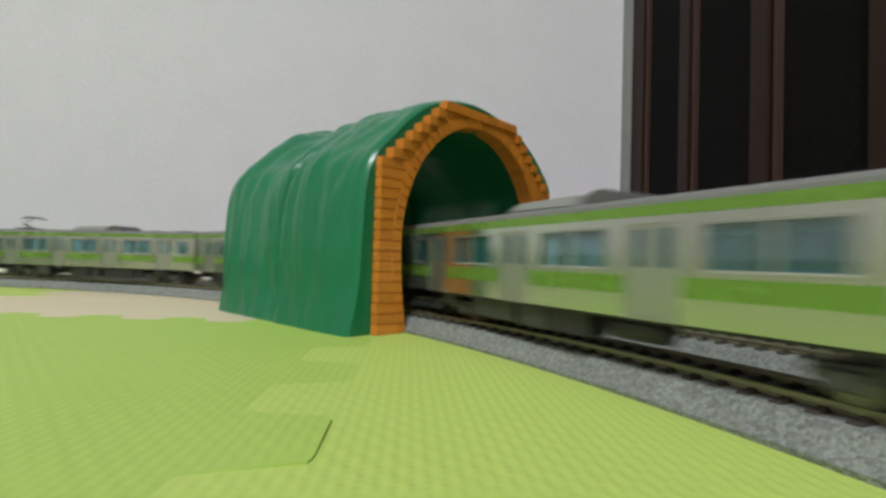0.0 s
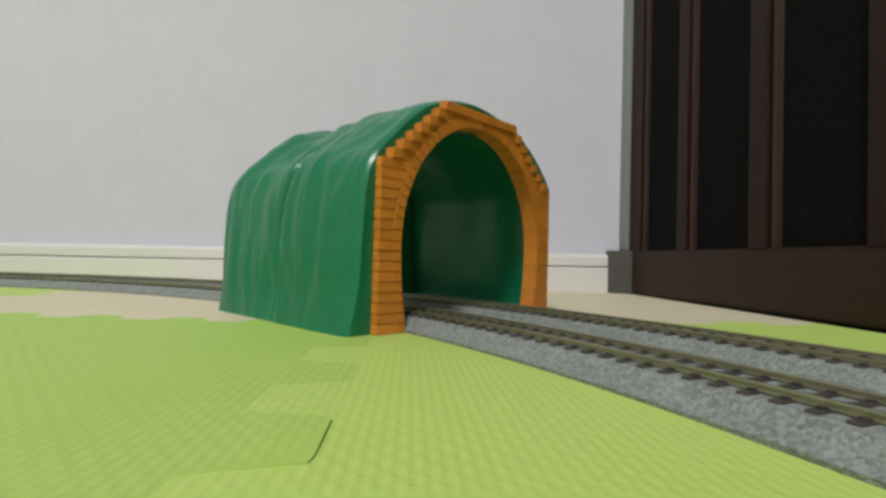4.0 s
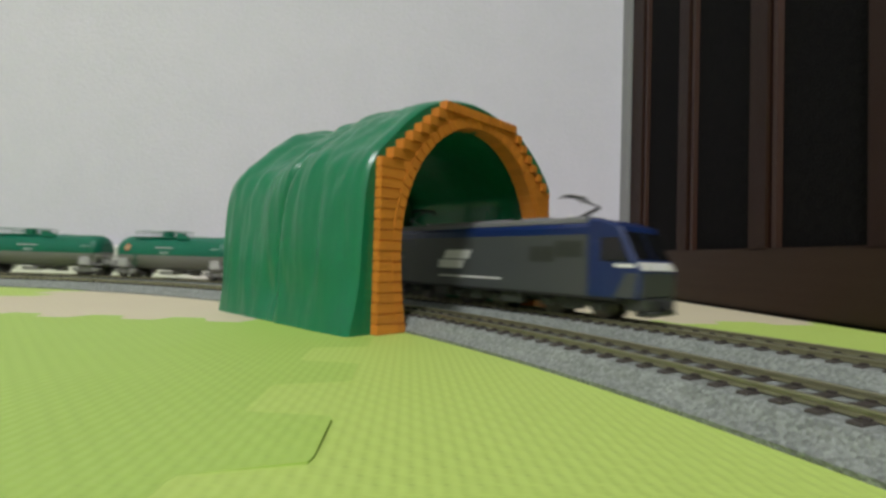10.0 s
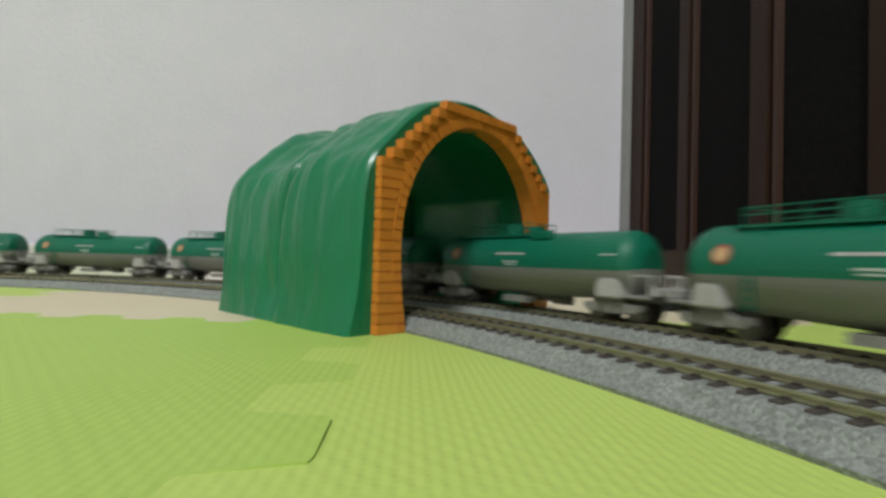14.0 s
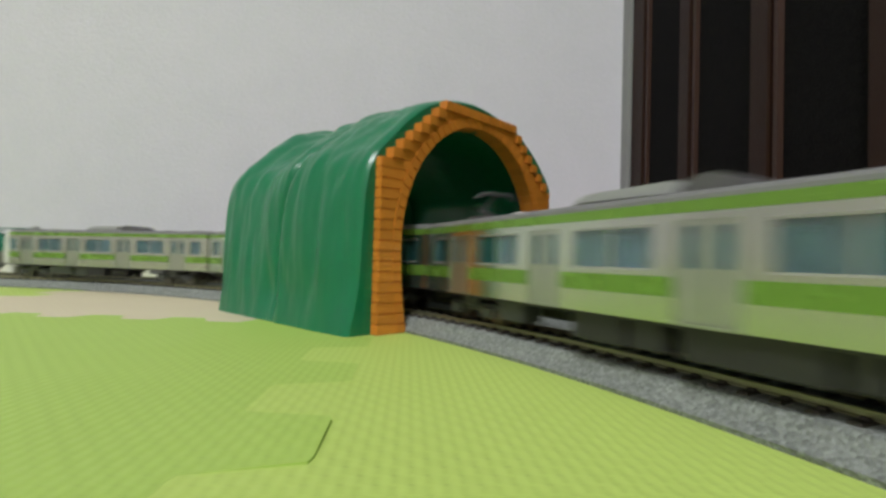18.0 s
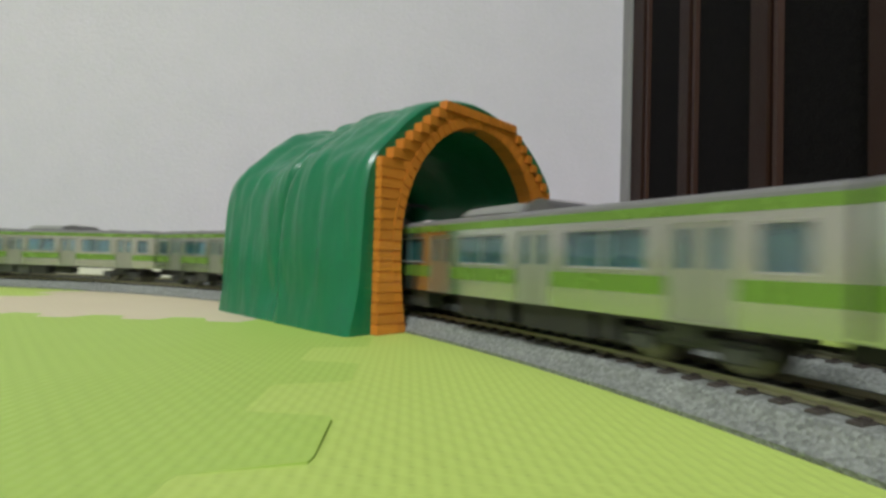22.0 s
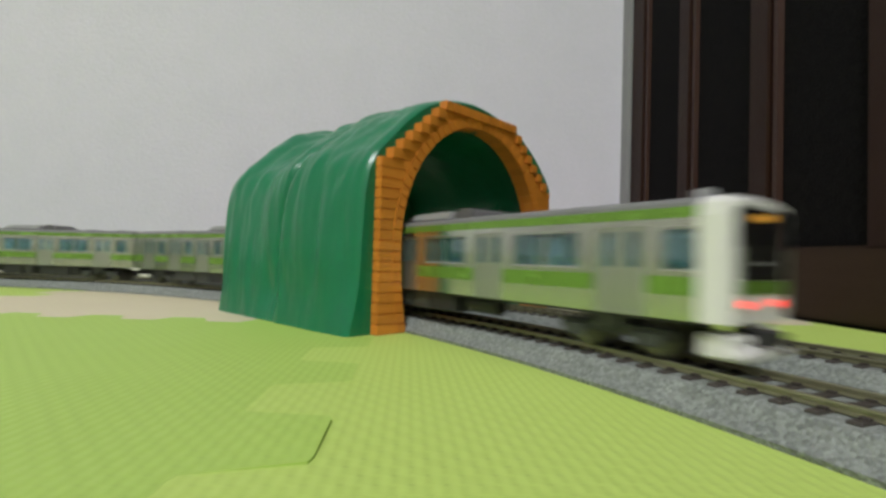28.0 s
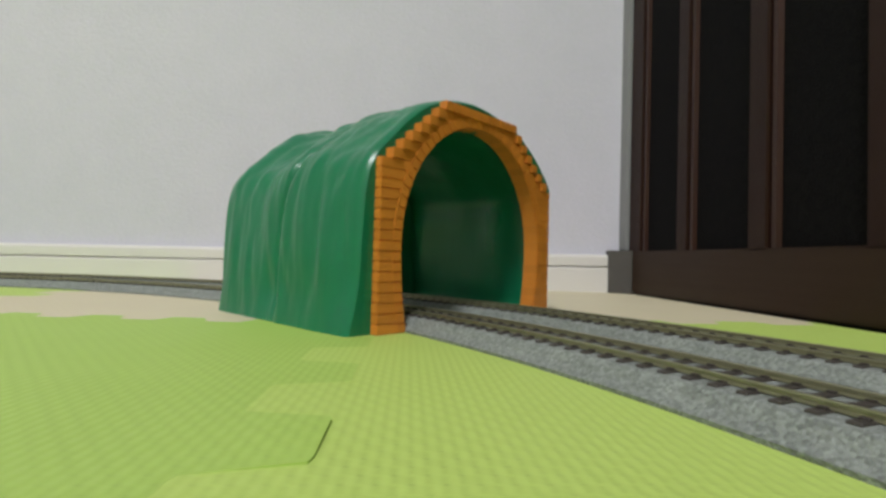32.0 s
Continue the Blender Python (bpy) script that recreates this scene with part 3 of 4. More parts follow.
    for ci, (z0, z1) in enumerate(courses):
        zm = (z0 + z1) / 2
        le = left_edge(zm)
        ro_in = min(ring_outer(z0 + 0.01), ring_outer(z1)) - 1.2
        if ci == len(courses) - 1:
            # coping of headers along the top
            n = 11
            w = (2 * TUN_MID - 2 * le) / n
            for i in range(n):
                brick(le + w * i, le + w * (i + 1), z0, z1, -4.35 - rnd.uniform(0, 0.12))
            continue
        for mirror in (False, True):
            u1 = TUN_MID - max(0.0, ro_in)
            spans = []
            if ci >= 17:
                # a proud header at the step, then stretchers set back
                spans.append((le, le + 3.3, -4.3))
                rest, at = u1 - le - 3.3, le + 3.3
                k = max(1, round(rest / 6.6))
                spans += [(at + rest * i / k, at + rest * (i + 1) / k, -3.42) for i in range(k)] if rest > 0.9 else []
            else:
                spans.append((le, u1, -3.5))
            for a0, a1, front in spans:
                if mirror:
                    a0, a1 = 2 * TUN_MID - a1, 2 * TUN_MID - a0
                brick(a0, a1, z0, z1, front - rnd.uniform(0, 0.15))
    part("backing", slab, ORANGE, portal)
    # ring of arch stones
    def ring_pt(s, extra):
        """s from 0 (foot) over 0.5 (top) to 1 (other foot)."""
        low = SPRING
        arc_l = math.pi / 2 * ARCH_MEAN
        tot = 2 * (low + arc_l)
        d = s * tot
        sg = -1
        if d > tot / 2:
            d, sg = tot - d, 1
        if d < low:
            return Vector((TUN_MID + sg * (arch_half(d) + extra), d))
        th = (d - low) / ARCH_MEAN
        return Vector((TUN_MID + sg * (ARCH_W + extra) * math.cos(th), SPRING + (ARCH_H + extra) * math.sin(th)))
    n = 58
    for i in range(n):
        s0, s1 = (i + 0.01) / n, (i + 0.99) / n
        q = [ring_pt(s0, 0), ring_pt((s0 + s1) / 2, 0), ring_pt(s1, 0), ring_pt(s1, RING), ring_pt((s0 + s1) / 2, RING), ring_pt(s0, RING)]
        bm = extrude(bmesh.new(), [(p.x, p.y) for p in q], -3.75, 2.3, 1)
        bmesh.ops.bevel(bm, geom=[e for e in bm.edges if all(v.co.y < -3.7 for v in e.verts)], offset=0.3, segments=2, affect="EDGES")
        part("arch_stone", bm, ORANGE, portal)
    bm = bmesh.new()
    ring_n = 80
    loft(bm, [[(ring_pt(i / ring_n, 0.22).x, -3.3, ring_pt(i / ring_n, 0.22).y) for i in range(ring_n + 1)], [(ring_pt(i / ring_n, 0.22).x, 2.15, ring_pt(i / ring_n, 0.22).y) for i in range(ring_n + 1)],
              [(ring_pt(i / ring_n, RING - 0.2).x, 2.15, ring_pt(i / ring_n, RING - 0.2).y) for i in range(ring_n + 1)], [(ring_pt(i / ring_n, RING - 0.2).x, -3.3, ring_pt(i / ring_n, RING - 0.2).y) for i in range(ring_n + 1)]])
    part("arch_core", bm, ORANGE, portal)


# ---------------------------------------------------------------- dark cabinet
def build_cabinet():
    c = empty("cabinet")
    c.matrix_basis = mpose(141.0, 365.5, 0, math.degrees(math.atan2(-0.9988, 0.049)))
    tagged(c, "tall dark brown wooden cabinet with upright bars and black panels", "cabinet")
    # local x runs along the front, local y into the cabinet
    top = 1300
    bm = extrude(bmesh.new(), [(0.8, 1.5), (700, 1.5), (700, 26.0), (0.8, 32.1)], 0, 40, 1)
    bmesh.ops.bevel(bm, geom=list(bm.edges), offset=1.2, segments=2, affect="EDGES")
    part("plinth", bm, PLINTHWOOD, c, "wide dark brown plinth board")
    # black strip standing in for the shadow gap beneath the plinth
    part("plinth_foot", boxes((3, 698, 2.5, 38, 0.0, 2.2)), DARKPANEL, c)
    bm = bmesh.new()
    extrude(bm, [(-0.3, 0.3), (-0.3, 40), (-24, 40), (-24, -11), (-11.6, -12.8)], 0.2, 32.5, 2)
    part("corner_block", bm, FOOTSHEEN, c, "dark grey corner foot with the wall's reflection in its colour")
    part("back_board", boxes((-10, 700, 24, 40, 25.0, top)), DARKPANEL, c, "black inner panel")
    posts = [(-7.6, 17.4), (60.4, 78.6), (126.8, 146.3), (190.4, 210), (258, 278), (322, 342), (388, 408), (452, 472)]
    for i, (a, b) in enumerate(posts):
        bm = boxes((a, b - 6.2, 1.2, 16, 25.0, top), bevel=0.8)
        part("post", bm, DARKWOOD, c)
        bm = boxes((b - 6.1, b, 2.4, 16, 25.0, top), bevel=1.6)
        part("post_bead", bm, LITBEADWOOD, c)
    for (a, b), (a2, b2) in zip(posts, posts[1:]):
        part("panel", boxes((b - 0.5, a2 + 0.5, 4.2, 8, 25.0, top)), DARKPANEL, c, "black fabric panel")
    part("side_panel", boxes((-20.5, -7.8, -1.5, 40, 32.5, top), bevel=1.0), TRIMGREY, c, "grey side strip against the wall")


# ---------------------------------------------------------------- commuter train
BODY, HALF = 133.0, 9.85
DOORS = (-49.2, -16.4, 16.4, 49.2)
SIX_DOORS = (-53.5, -32.1, -10.7, 10.7, 32.1, 53.5)
SILL, WTOP, EAVE = 13.6, 19.8, 23.3


def add_wheels(bogie, xs, r, y=3.9, mat=None):
    first = None
    for x in xs:
        if first is None:
            bm = bmesh.new()
            for s in (-1, 1):
                cyl(bm, (0, s * y, 0), (0, 1, 0), r, 1.5, 20)
                cyl(bm, (0, s * (y - 0.9), 0), (0, 1, 0), r + 0.6, 0.4, 20)
            cyl(bm, (0, 0, 0), (0, 1, 0), 0.7, 2 * y, 8)
            first = part("wheelset", bm, mat or WHEELMETAL, bogie)
            first.matrix_basis = mpose(x, 0, r - 0.73)
        else:
            again(first, bogie, mpose(x, 0, r - 0.73))


def emu_bogie(car, x):
    b = part("bogie", boxes((-3, 3, -6.4, 6.4, 2.6, 5.6), bevel=0.3), GEARGREY, car)
    b.matrix_basis = mpose(x, 0, 0)
    for s in (-1, 1):
        def across(y0, y1):
            return sorted((s * y0, s * y1))
        part("side_frame", boxes((-11, 11, *across(5.6, 7.2), 2.3, 4.3), bevel=0.3), GEARGREY, b)
        part("spring", boxes((-2.6, 2.6, *across(6.6, 8.4), 3.4, 6.0), bevel=0.3), GEARGREY, b)
        for x0 in (-9.6, 4.8):
            part("axle_box", boxes((x0, x0 + 4.8, *across(7.0, 8.2), 1.2, 3.6), bevel=0.3), GEARGREY, b)
    add_wheels(b, (-7, 7), 2.87)
    return b


def pantograph(parent, x, z, flip=1, name="pantograph", size=1.0):
    """Single-arm pantograph with base frame, lower and upper arm and a bowed head."""
    f = flip * size
    w = 0.35 + 0.65 * size
    bm = bmesh.new()
    for y in (-4, 4):
        rod(bm, (-5 * f, y, 0.6), (5 * f, y, 0.6), 0.28)
        for xx in (-4.6, 4.6):
            cyl(bm, (xx * f, y, 0), (0, 0, 1), 0.6, 1.4, 8)
    for xx in (-5, 0, 5):
        rod(bm, (xx * f, -4, 0.6), (xx * f, 4, 0.6), 0.28)
    p = part(name, bm, PANTOMETAL, parent)
    p.matrix_basis = mpose(x, 0, z)
    knee = (-6.5 * f, 0, 5.2 * size)
    tip = (5.5 * f, 0, 10.0 * size)
    part("lower_arm", rod(bmesh.new(), (4.2 * f, 0, 0.8), knee, 0.38), PANTOMETAL, p)
    part("control_rod", rod(bmesh.new(), (3.0 * f, 1.0, 0.8), (-6.0 * f, 0.5, 4.6 * size), 0.2), PANTOMETAL, p)
    part("upper_arm", rod(bmesh.new(), knee, tip, 0.3), PANTOMETAL, p)
    for xx in (-1.4, 1.4):
        bm = bmesh.new()
        px = tip[0] + xx * size
        rod(bm, (px, -5.2 * w, tip[2] + 0.3), (px, 5.2 * w, tip[2] + 0.3), 0.34)
        for s in (-1, 1):
            rod(bm, (px, s * 5.2 * w, tip[2] + 0.3), (px, s * 7.6 * w, tip[2] - 1.0), 0.26)
        part("contact_strip", bm, PANTOMETAL, p)
    bm = rod(bmesh.new(), (tip[0], -3.4, tip[2]), (tip[0], 3.4, tip[2]), 0.24)
    for y in (-3.4, 3.4):
        rod(bm, (tip[0] - 1.8 * size, y, tip[2] + 0.2), (tip[0] + 1.8 * size, y, tip[2] + 0.2), 0.26)
    part("head_frame", bm, PANTOMETAL, p)
    return p


def roof_outline(grow=0.0):
    h = HALF + grow
    half = [(h, EAVE - 0.5), (h - 0.12, EAVE + 0.25), (h - 0.5, EAVE + 0.75), (h - 1.5, EAVE + 1.05), (h - 4.5, EAVE + 1.2), (0, EAVE + 1.3)]
    return half + [(-y, z) for y, z in half[::-1][1:]]


def holed(x0, x1, z0, z1, a0, a1, c0, c1, ya, yb):
    """An upright plate between ya and yb with a rectangular hole."""
    rings = []
    for y, inner in ((ya, False), (ya, True), (yb, True), (yb, False), (ya, False)):
        r = (a0, a1, c0, c1) if inner else (x0, x1, z0, z1)
        rings.append([(r[0], y, r[2]), (r[1], y, r[2]), (r[1], y, r[3]), (r[0], y, r[3])])
    bm = loft(bmesh.new(), rings, closed=True)
    bmesh.ops.remove_doubles(bm, verts=bm.verts, dist=1e-4)
    return bm


def emu_car(kind):
    """kind: set of words out of 'tail', 'head', 'pan', 'motor', 'six'."""
    car = empty("commuter_train_car")
    x0, x1 = -BODY / 2, BODY / 2
    cab = 12.0
    sx0 = x0 + (4.2 if "tail" in kind else 0)
    sx1 = x1 - (4.2 if "head" in kind else 0)
    doors = SIX_DOORS if "six" in kind else DOORS
    edge = 8.6 if "six" in kind else 8.4
    wins = []
    for a, b in zip(doors, doors[1:]):
        wins.append((a + edge, b - edge))
    if "six" not in kind:
        wins.append((doors[0] - 13.2, doors[0] - 7.6))
        wins.append((doors[-1] + 7.6, doors[-1] + 13.2))
    wins.sort()
    holes = sorted(wins + [(d - 4.6, d + 4.6) for d in doors])
    th = 0.9
    body = bmesh.new()
    stripe_cuts = [(d - 4.9, d + 4.9) for d in doors]
    for s in (-1, 1):
        ya, yb = sorted((s * HALF, s * (HALF - th)))
        # sill board cut at the doors, top board, pillars
        xs = sx0
        for d in doors:
            box(body, xs, d - 4.6, ya, yb, 6.15, SILL)
            xs = d + 4.6
        box(body, xs, sx1, ya, yb, 6.15, SILL)
        box(body, sx0, sx1, ya, yb, WTOP + 0.5, EAVE - 0.4)
        xs = sx0
        for a, b in holes:
            box(body, xs, a, ya, yb, SILL, WTOP + 0.5)
            xs = b
        box(body, xs, sx1, ya, yb, SILL, WTOP + 0.5)
        for a, b in wins:
            box(body, a, b, ya, yb, WTOP, WTOP + 0.5)
    for xe, sg, word in ((x0, 1, "tail"), (x1, -1, "head")):
        if word in kind:
            continue
        # dark grey instead of steel puts the shade between the cars into the colour
        part("end_wall", boxes((min(xe, xe + sg), max(xe, xe + sg), -HALF + th, HALF - th, 6.4, EAVE)), GEARGREY, car, "end wall coloured dark for the shaded gap between cars")
    part("body", body, STEEL, car, "stainless steel body side")
    part("floor_pan", boxes((x0 + 1, x1 - 1, -HALF + th, HALF - th, 6.4, 8.0)), UNDERDARK, car)
    for a, b in wins:
        for s in (-1, 1):
            part("seat", boxes((a + 0.4, a + (b - a) * 0.55, *sorted((s * 3.0, s * 7.6)), 8, 13.9), bevel=0.4), SEATBLUE, car, "blue bench seat behind the window")
    bm = extrude(bmesh.new(), roof_outline(), sx0, sx1, 0)
    part("roof", bm, ROOFGREY, car, "grey ribbed roof")
    for s in (-1, 1):
        y0, y1 = sorted((s * (HALF + 0.02), s * (HALF + 0.22)))
        xs = sx0
        for c0, c1 in stripe_cuts + [(sx1, sx1)]:
            part("stripe", boxes((xs + 0.15, c0 - 0.15, y0, y1, 9.8, 12.6)), STRIPE, car, "leaf-green side stripe")
            xs = c1
        part("stripe", boxes((sx0 + 0.1, sx1 - 0.1, y0, y1, 21.3, 22.9)), STRIPE, car, "leaf-green side stripe")
        for a, b in wins:
            yg = s * (HALF - 0.35)
            w = part("window", boxes((a + 0.1, b - 0.1, yg - 0.15, yg + 0.15, SILL + 0.05, WTOP - 0.05)), GLASS, car, "blue-tinted window glass")
            fr = boxes((a - 0.1, b + 0.1, *sorted((s * (HALF - 0.1), s * (HALF + 0.14))), WTOP - 0.15, WTOP + 0.25))
            # pale strip that paints the bright highlight along the window's lower edge
            part("window_sill", boxes((a - 0.15, b + 0.15, *sorted((s * (HALF - 0.1), s * (HALF + 0.22))), SILL - 0.22, SILL + 0.06)), PALEGREY, w, "pale window ledge painted as a sill highlight")
            if b - a > 8:
                box(fr, (a + b) / 2 - 0.3, (a + b) / 2 + 0.3, *sorted((s * (HALF - 0.5), s * (HALF - 0.1))), SILL, WTOP)
            part("window_frame", fr, DOORSTEEL, w)
        for d in doors:
            ya, yb = sorted((s * (HALF - 0.25), s * (HALF - 0.75)))
            ym = (ya + yb) / 2
            for l0, l1 in ((d - 4.55, d - 0.08), (d + 0.08, d + 4.55)):
                dr = part("door_leaf", holed(l0, l1, 6.3, WTOP + 0.5, l0 + 1.15, l1 - 1.15, SILL + 0.2, WTOP - 0.3, ya, yb), DOORSTEEL, car, "stainless steel sliding door leaf")
                part("door_glass", boxes((l0 + 1.1, l1 - 1.1, ym - 0.1, ym + 0.1, SILL + 0.1, WTOP - 0.2)), GLASS, dr)
            part("door_sill", boxes((d - 4.6, d + 4.6, *sorted((s * HALF, s * (HALF + 0.35))), 6.15, 6.6)), DOORSTEEL, car)
    # roof gear
    bm = bmesh.new()
    at = 11.0 if "tail" in kind else 0.0
    extrude(bm, [(at - 9, EAVE + 0.9), (at - 9, EAVE + 3.4), (at + 8, EAVE + 3.3), (at + 11, EAVE + 2.8), (at + 13.5, EAVE + 1.2)], -6.6, 6.6, 1)
    bmesh.ops.bevel(bm, geom=list(bm.edges), offset=0.6, segments=2, affect="EDGES")
    ac = part("air_conditioner", bm, UNITGREY, car, "grey air conditioning unit")
    bm = bmesh.new()
    extrude(bm, [(at - 14.2 + 4.5 * math.cos(radians(t)), EAVE + 0.7 + 3.1 * math.sin(radians(t))) for t in (0, 20, 40, 60, 78, 90, 102, 120, 140, 160, 180)], -6.4, 6.4, 1)
    part("fan_housing", bm, FANGREY, ac, "dark fan housing")
    for x in (-56, -38, 38):
        part("roof_vent", boxes((x, x + 5, -3, 3, EAVE + 1.1, EAVE + 1.8), bevel=0.2), ROOFGREY, car)
    ribs = boxes(*[(x0 + 3 + i * 6.25, x0 + 3.4 + i * 6.25, -7.0, 7.0, EAVE + 0.8, EAVE + 1.4) for i in range(21)])
    part("roof_ribs", ribs, ROOFGREY, car)
    if "pan" in kind:
        pantograph(car, 51.5, EAVE + 1.5, -1, "pantograph", 0.62)
        for q in ((57, 59.5, -2, 2), (61, 63.5, -5, -1), (33, 35, 1, 4)):
            part("insulator", boxes((*q, EAVE + 1.1, EAVE + 2.2), bevel=0.3), WHITEPAINT, car)
    # underfloor
    if "motor" in kind:
        gear = [(-35, -31, 3.2, 8.6, 1.6, 6.3), (24.5, 33, 3.2, 8.6, 1.6, 6.3), (-9, -3, 3.2, 8.6, 1.5, 6.3), (-35, -31, -8.6, -3.2, 1.8, 6.3), (24.5, 33, -8.6, -3.4, 1.7, 6.3),
                (-30, -12, 2.8, 8.8, 1.3, 6.3), (-2, 9.5, 3.0, 8.7, 1.2, 6.3), (-28, -10, -8.8, -2.8, 1.3, 6.3), (-8, 9, -8.8, -2.8, 1.5, 6.3)]
    else:
        gear = [(-3, 7.4, 3.2, 8.6, 1.6, 6.3), (8.2, 16.6, 3.2, 8.5, 1.4, 6.3), (18.0, 33.5, 3.2, 8.6, 1.7, 6.3), (-3, 12, -8.6, -3.2, 1.6, 6.3), (14, 33, -8.6, -3.4, 1.7, 6.3)]
    for g in gear:
        part("equipment_box", boxes(g, bevel=0.35), UNDERDARK if g[0] < 0 else GEARGREY, car)
    if "motor" not in kind:
        bm = cyl(bmesh.new(), (-12, 5.8, 4.1), (1, 0, 0), 2.0, 10, 16)
        part("air_tank", bm, UNDERDARK, car)
    part("side_rail", boxes((x0 + 4, x1 - 4, 8.4, 9.2, 5.6, 6.4), (x0 + 4, x1 - 4, -9.2, -8.4, 5.6, 6.4)), UNDERDARK, car)
    for x in (-46, 46):
        emu_bogie(car, x)
    for sg, word in ((-1, "tail"), (1, "head")):
        xe = x1 * sg
        if word in kind:
            emu_face(car, xe, sg, word)
        else:
            bm = boxes(*[(min(xe, xe + sg * 1.6), max(xe, xe + sg * 1.6), -5, 5, 8.0, 20)], bevel=0.3)
            part("gangway_bellows", bm, UNDERDARK, car, "black gangway bellows")
        part("coupler", boxes((min(xe - sg * 4, xe + sg * 3), max(xe - sg * 4, xe + sg * 3), -1.2, 1.2, 2.9, 5.2), bevel=0.3), UNDERDARK, car)
    return car


def emu_face(car, xe, sg, word):
    """White moulded cab front with a black windscreen, lamps, green band and skirt."""
    def shell(x, shrink, top):
        h = HALF + 0.25 - shrink
        half = [(h, 6.2), (h, 21.5), (h - 0.3, EAVE), (h - 1.0, EAVE + 0.8 - top), (h - 3.0, EAVE + 1.3 - top), (0, EAVE + 1.6 - top)]
        pts = half + [(-y, z) for y, z in half[::-1]]
        return [(x, y, z) for y, z in pts]
    bm = bmesh.new()
    loft(bm, [shell(xe - sg * 4.4, 0, 0), shell(xe - sg * 1.4, 0.05, 0.1), shell(xe - sg * 0.5, 0.5, 0.4), shell(xe, 1.3, 0.9)], closed=True, caps=True)
    f = part("cab_front", bm, WHITEPAINT, car, "white moulded cab front")

    def plate(name, y0, y1, z0, z1, mat, out, label="", r=0.7):
        o = xe + sg * out
        pts = []
        for cy, cz, a0 in ((y1 - r, z1 - r, 0), (y0 + r, z1 - r, 90), (y0 + r, z0 + r, 180), (y1 - r, z0 + r, 270)):
            for a in (0, 30, 60, 90):
                pts.append((cy + r * math.cos(radians(a0 + a)), cz + r * math.sin(radians(a0 + a))))
        b = extrude(bmesh.new(), pts, min(xe - sg * 0.3, o), max(xe - sg * 0.3, o), 0)
        return part(name, b, mat, f, label)
    plate("windscreen", -8.2, 8.2, 12.4, 22.9, BLACKGLASS, 0.15, "black glossy windscreen", 1.2)
    plate("green_band", -8.2, 8.2, 10.3, 12.3, STRIPE, 0.12, "leaf-green band", 0.3)
    plate("destination_sign", -3.2, 3.2, 21.0, 22.0, SIGNGLOW, 0.25, "lit orange destination sign", 0.2)
    for s in (-1, 1):
        if word == "tail":
            plate("tail_lamp", min(s * 3.9, s * 6.0), max(s * 3.9, s * 6.0), 8.4, 9.4, TAILRED, 0.35, "glowing red tail lamp", 0.4)
        else:
            plate("head_lamp", min(s * 3.9, s * 6.0), max(s * 3.9, s * 6.0), 8.4, 9.4, WHITEPAINT, 0.35, "clear head lamp", 0.4)
        plate("handrail", min(s * 7.9, s * 8.2), max(s * 7.9, s * 8.2), 8, 17, DOORSTEEL, 0.4, "", 0.1)
    plate("number_plate_bar", -1.4, 1.4, 14.5, 15.1, PALEGREY, 0.22, "pale marking bar", 0.1)
    plate("wiper", -0.2, 0.2, 12.6, 17.5, UNDERDARK, 0.3, "", 0.1)
    # skirt
    bm = bmesh.new()
    for y0, y1 in ((-8.4, -1.8), (1.8, 8.4)):
        box(bm, min(xe - sg * 5, xe - sg * 0.3), max(xe - sg * 5, xe - sg * 0.3), y0, y1, 1.0, 4.6, bevel=0.5)
    box(bm, min(xe - sg * 5, xe + sg * 1.2), max(xe - sg * 5, xe + sg * 1.2), -7.8, 7.8, 0.9, 2.6, bevel=0.6)
    box(bm, *sorted((xe - sg * 4, xe - sg * 0.2)), -5.2, -2.2, 2.4, 5.6, bevel=0.3)
    part("skirt", bm, WHITEPAINT, car, "white snow-plough skirt")
    part("radio_antenna", boxes((*sorted((xe - sg * 9.5, xe - sg * 7.2)), -1.4, 1.4, EAVE + 1.2, EAVE + 3.4), bevel=0.25), UNITGREY, car)
    # cab side windows just behind the white front
    for s in (-1, 1):
        part("cab_side_window", boxes((*sorted((xe - sg * 9.6, xe - sg * 6.2)), *sorted((s * (HALF - 0.2), s * (HALF + 0.1))), SILL + 0.6, WTOP - 0.4), bevel=0.08), GLASS, car, "tinted cab side window")


# ---------------------------------------------------------------- goods train
TANK = 97.5


def goods_bogie(car, x, r=2.87, mat=None, wb=6.2):
    mat = mat or BOGIEGREY
    b = bmesh.new()
    for s in (-1, 1):
        y0, y1 = sorted((s * 5.6, s * 7.0))
        extrude(b, [(-wb - 3.2, 2.6), (-wb - 3.2, 4.0), (-5.0, 4.2), (-2.4, 5.2), (2.4, 5.2), (5.0, 4.2), (wb + 3.2, 4.0), (wb + 3.2, 2.6), (5.0, 2.5), (2.6, 1.4), (-2.6, 1.4), (-5.0, 2.5)], y0, y1, 1)
        for xx in (-wb, wb):
            yy = sorted((s * 6.8, s * 8.0))
            box(b, xx - 2.0, xx + 2.0, *yy, 1.7, 4.0, bevel=0.3)
        for xx in (-1.3, 1.3):
            cyl(b, (xx, s * 7.2, 3.0), (0, 0, 1), 0.9, 2.8, 10)
    box(b, -2.4, 2.4, -6, 6, 3.0, 5.4)
    bo = part("bogie", b, mat, car, "grey cast bogie" if mat is BOGIEGREY else "")
    bo.matrix_basis = mpose(x, 0, 0)
    add_wheels(bo, (-wb, wb), r)
    return bo


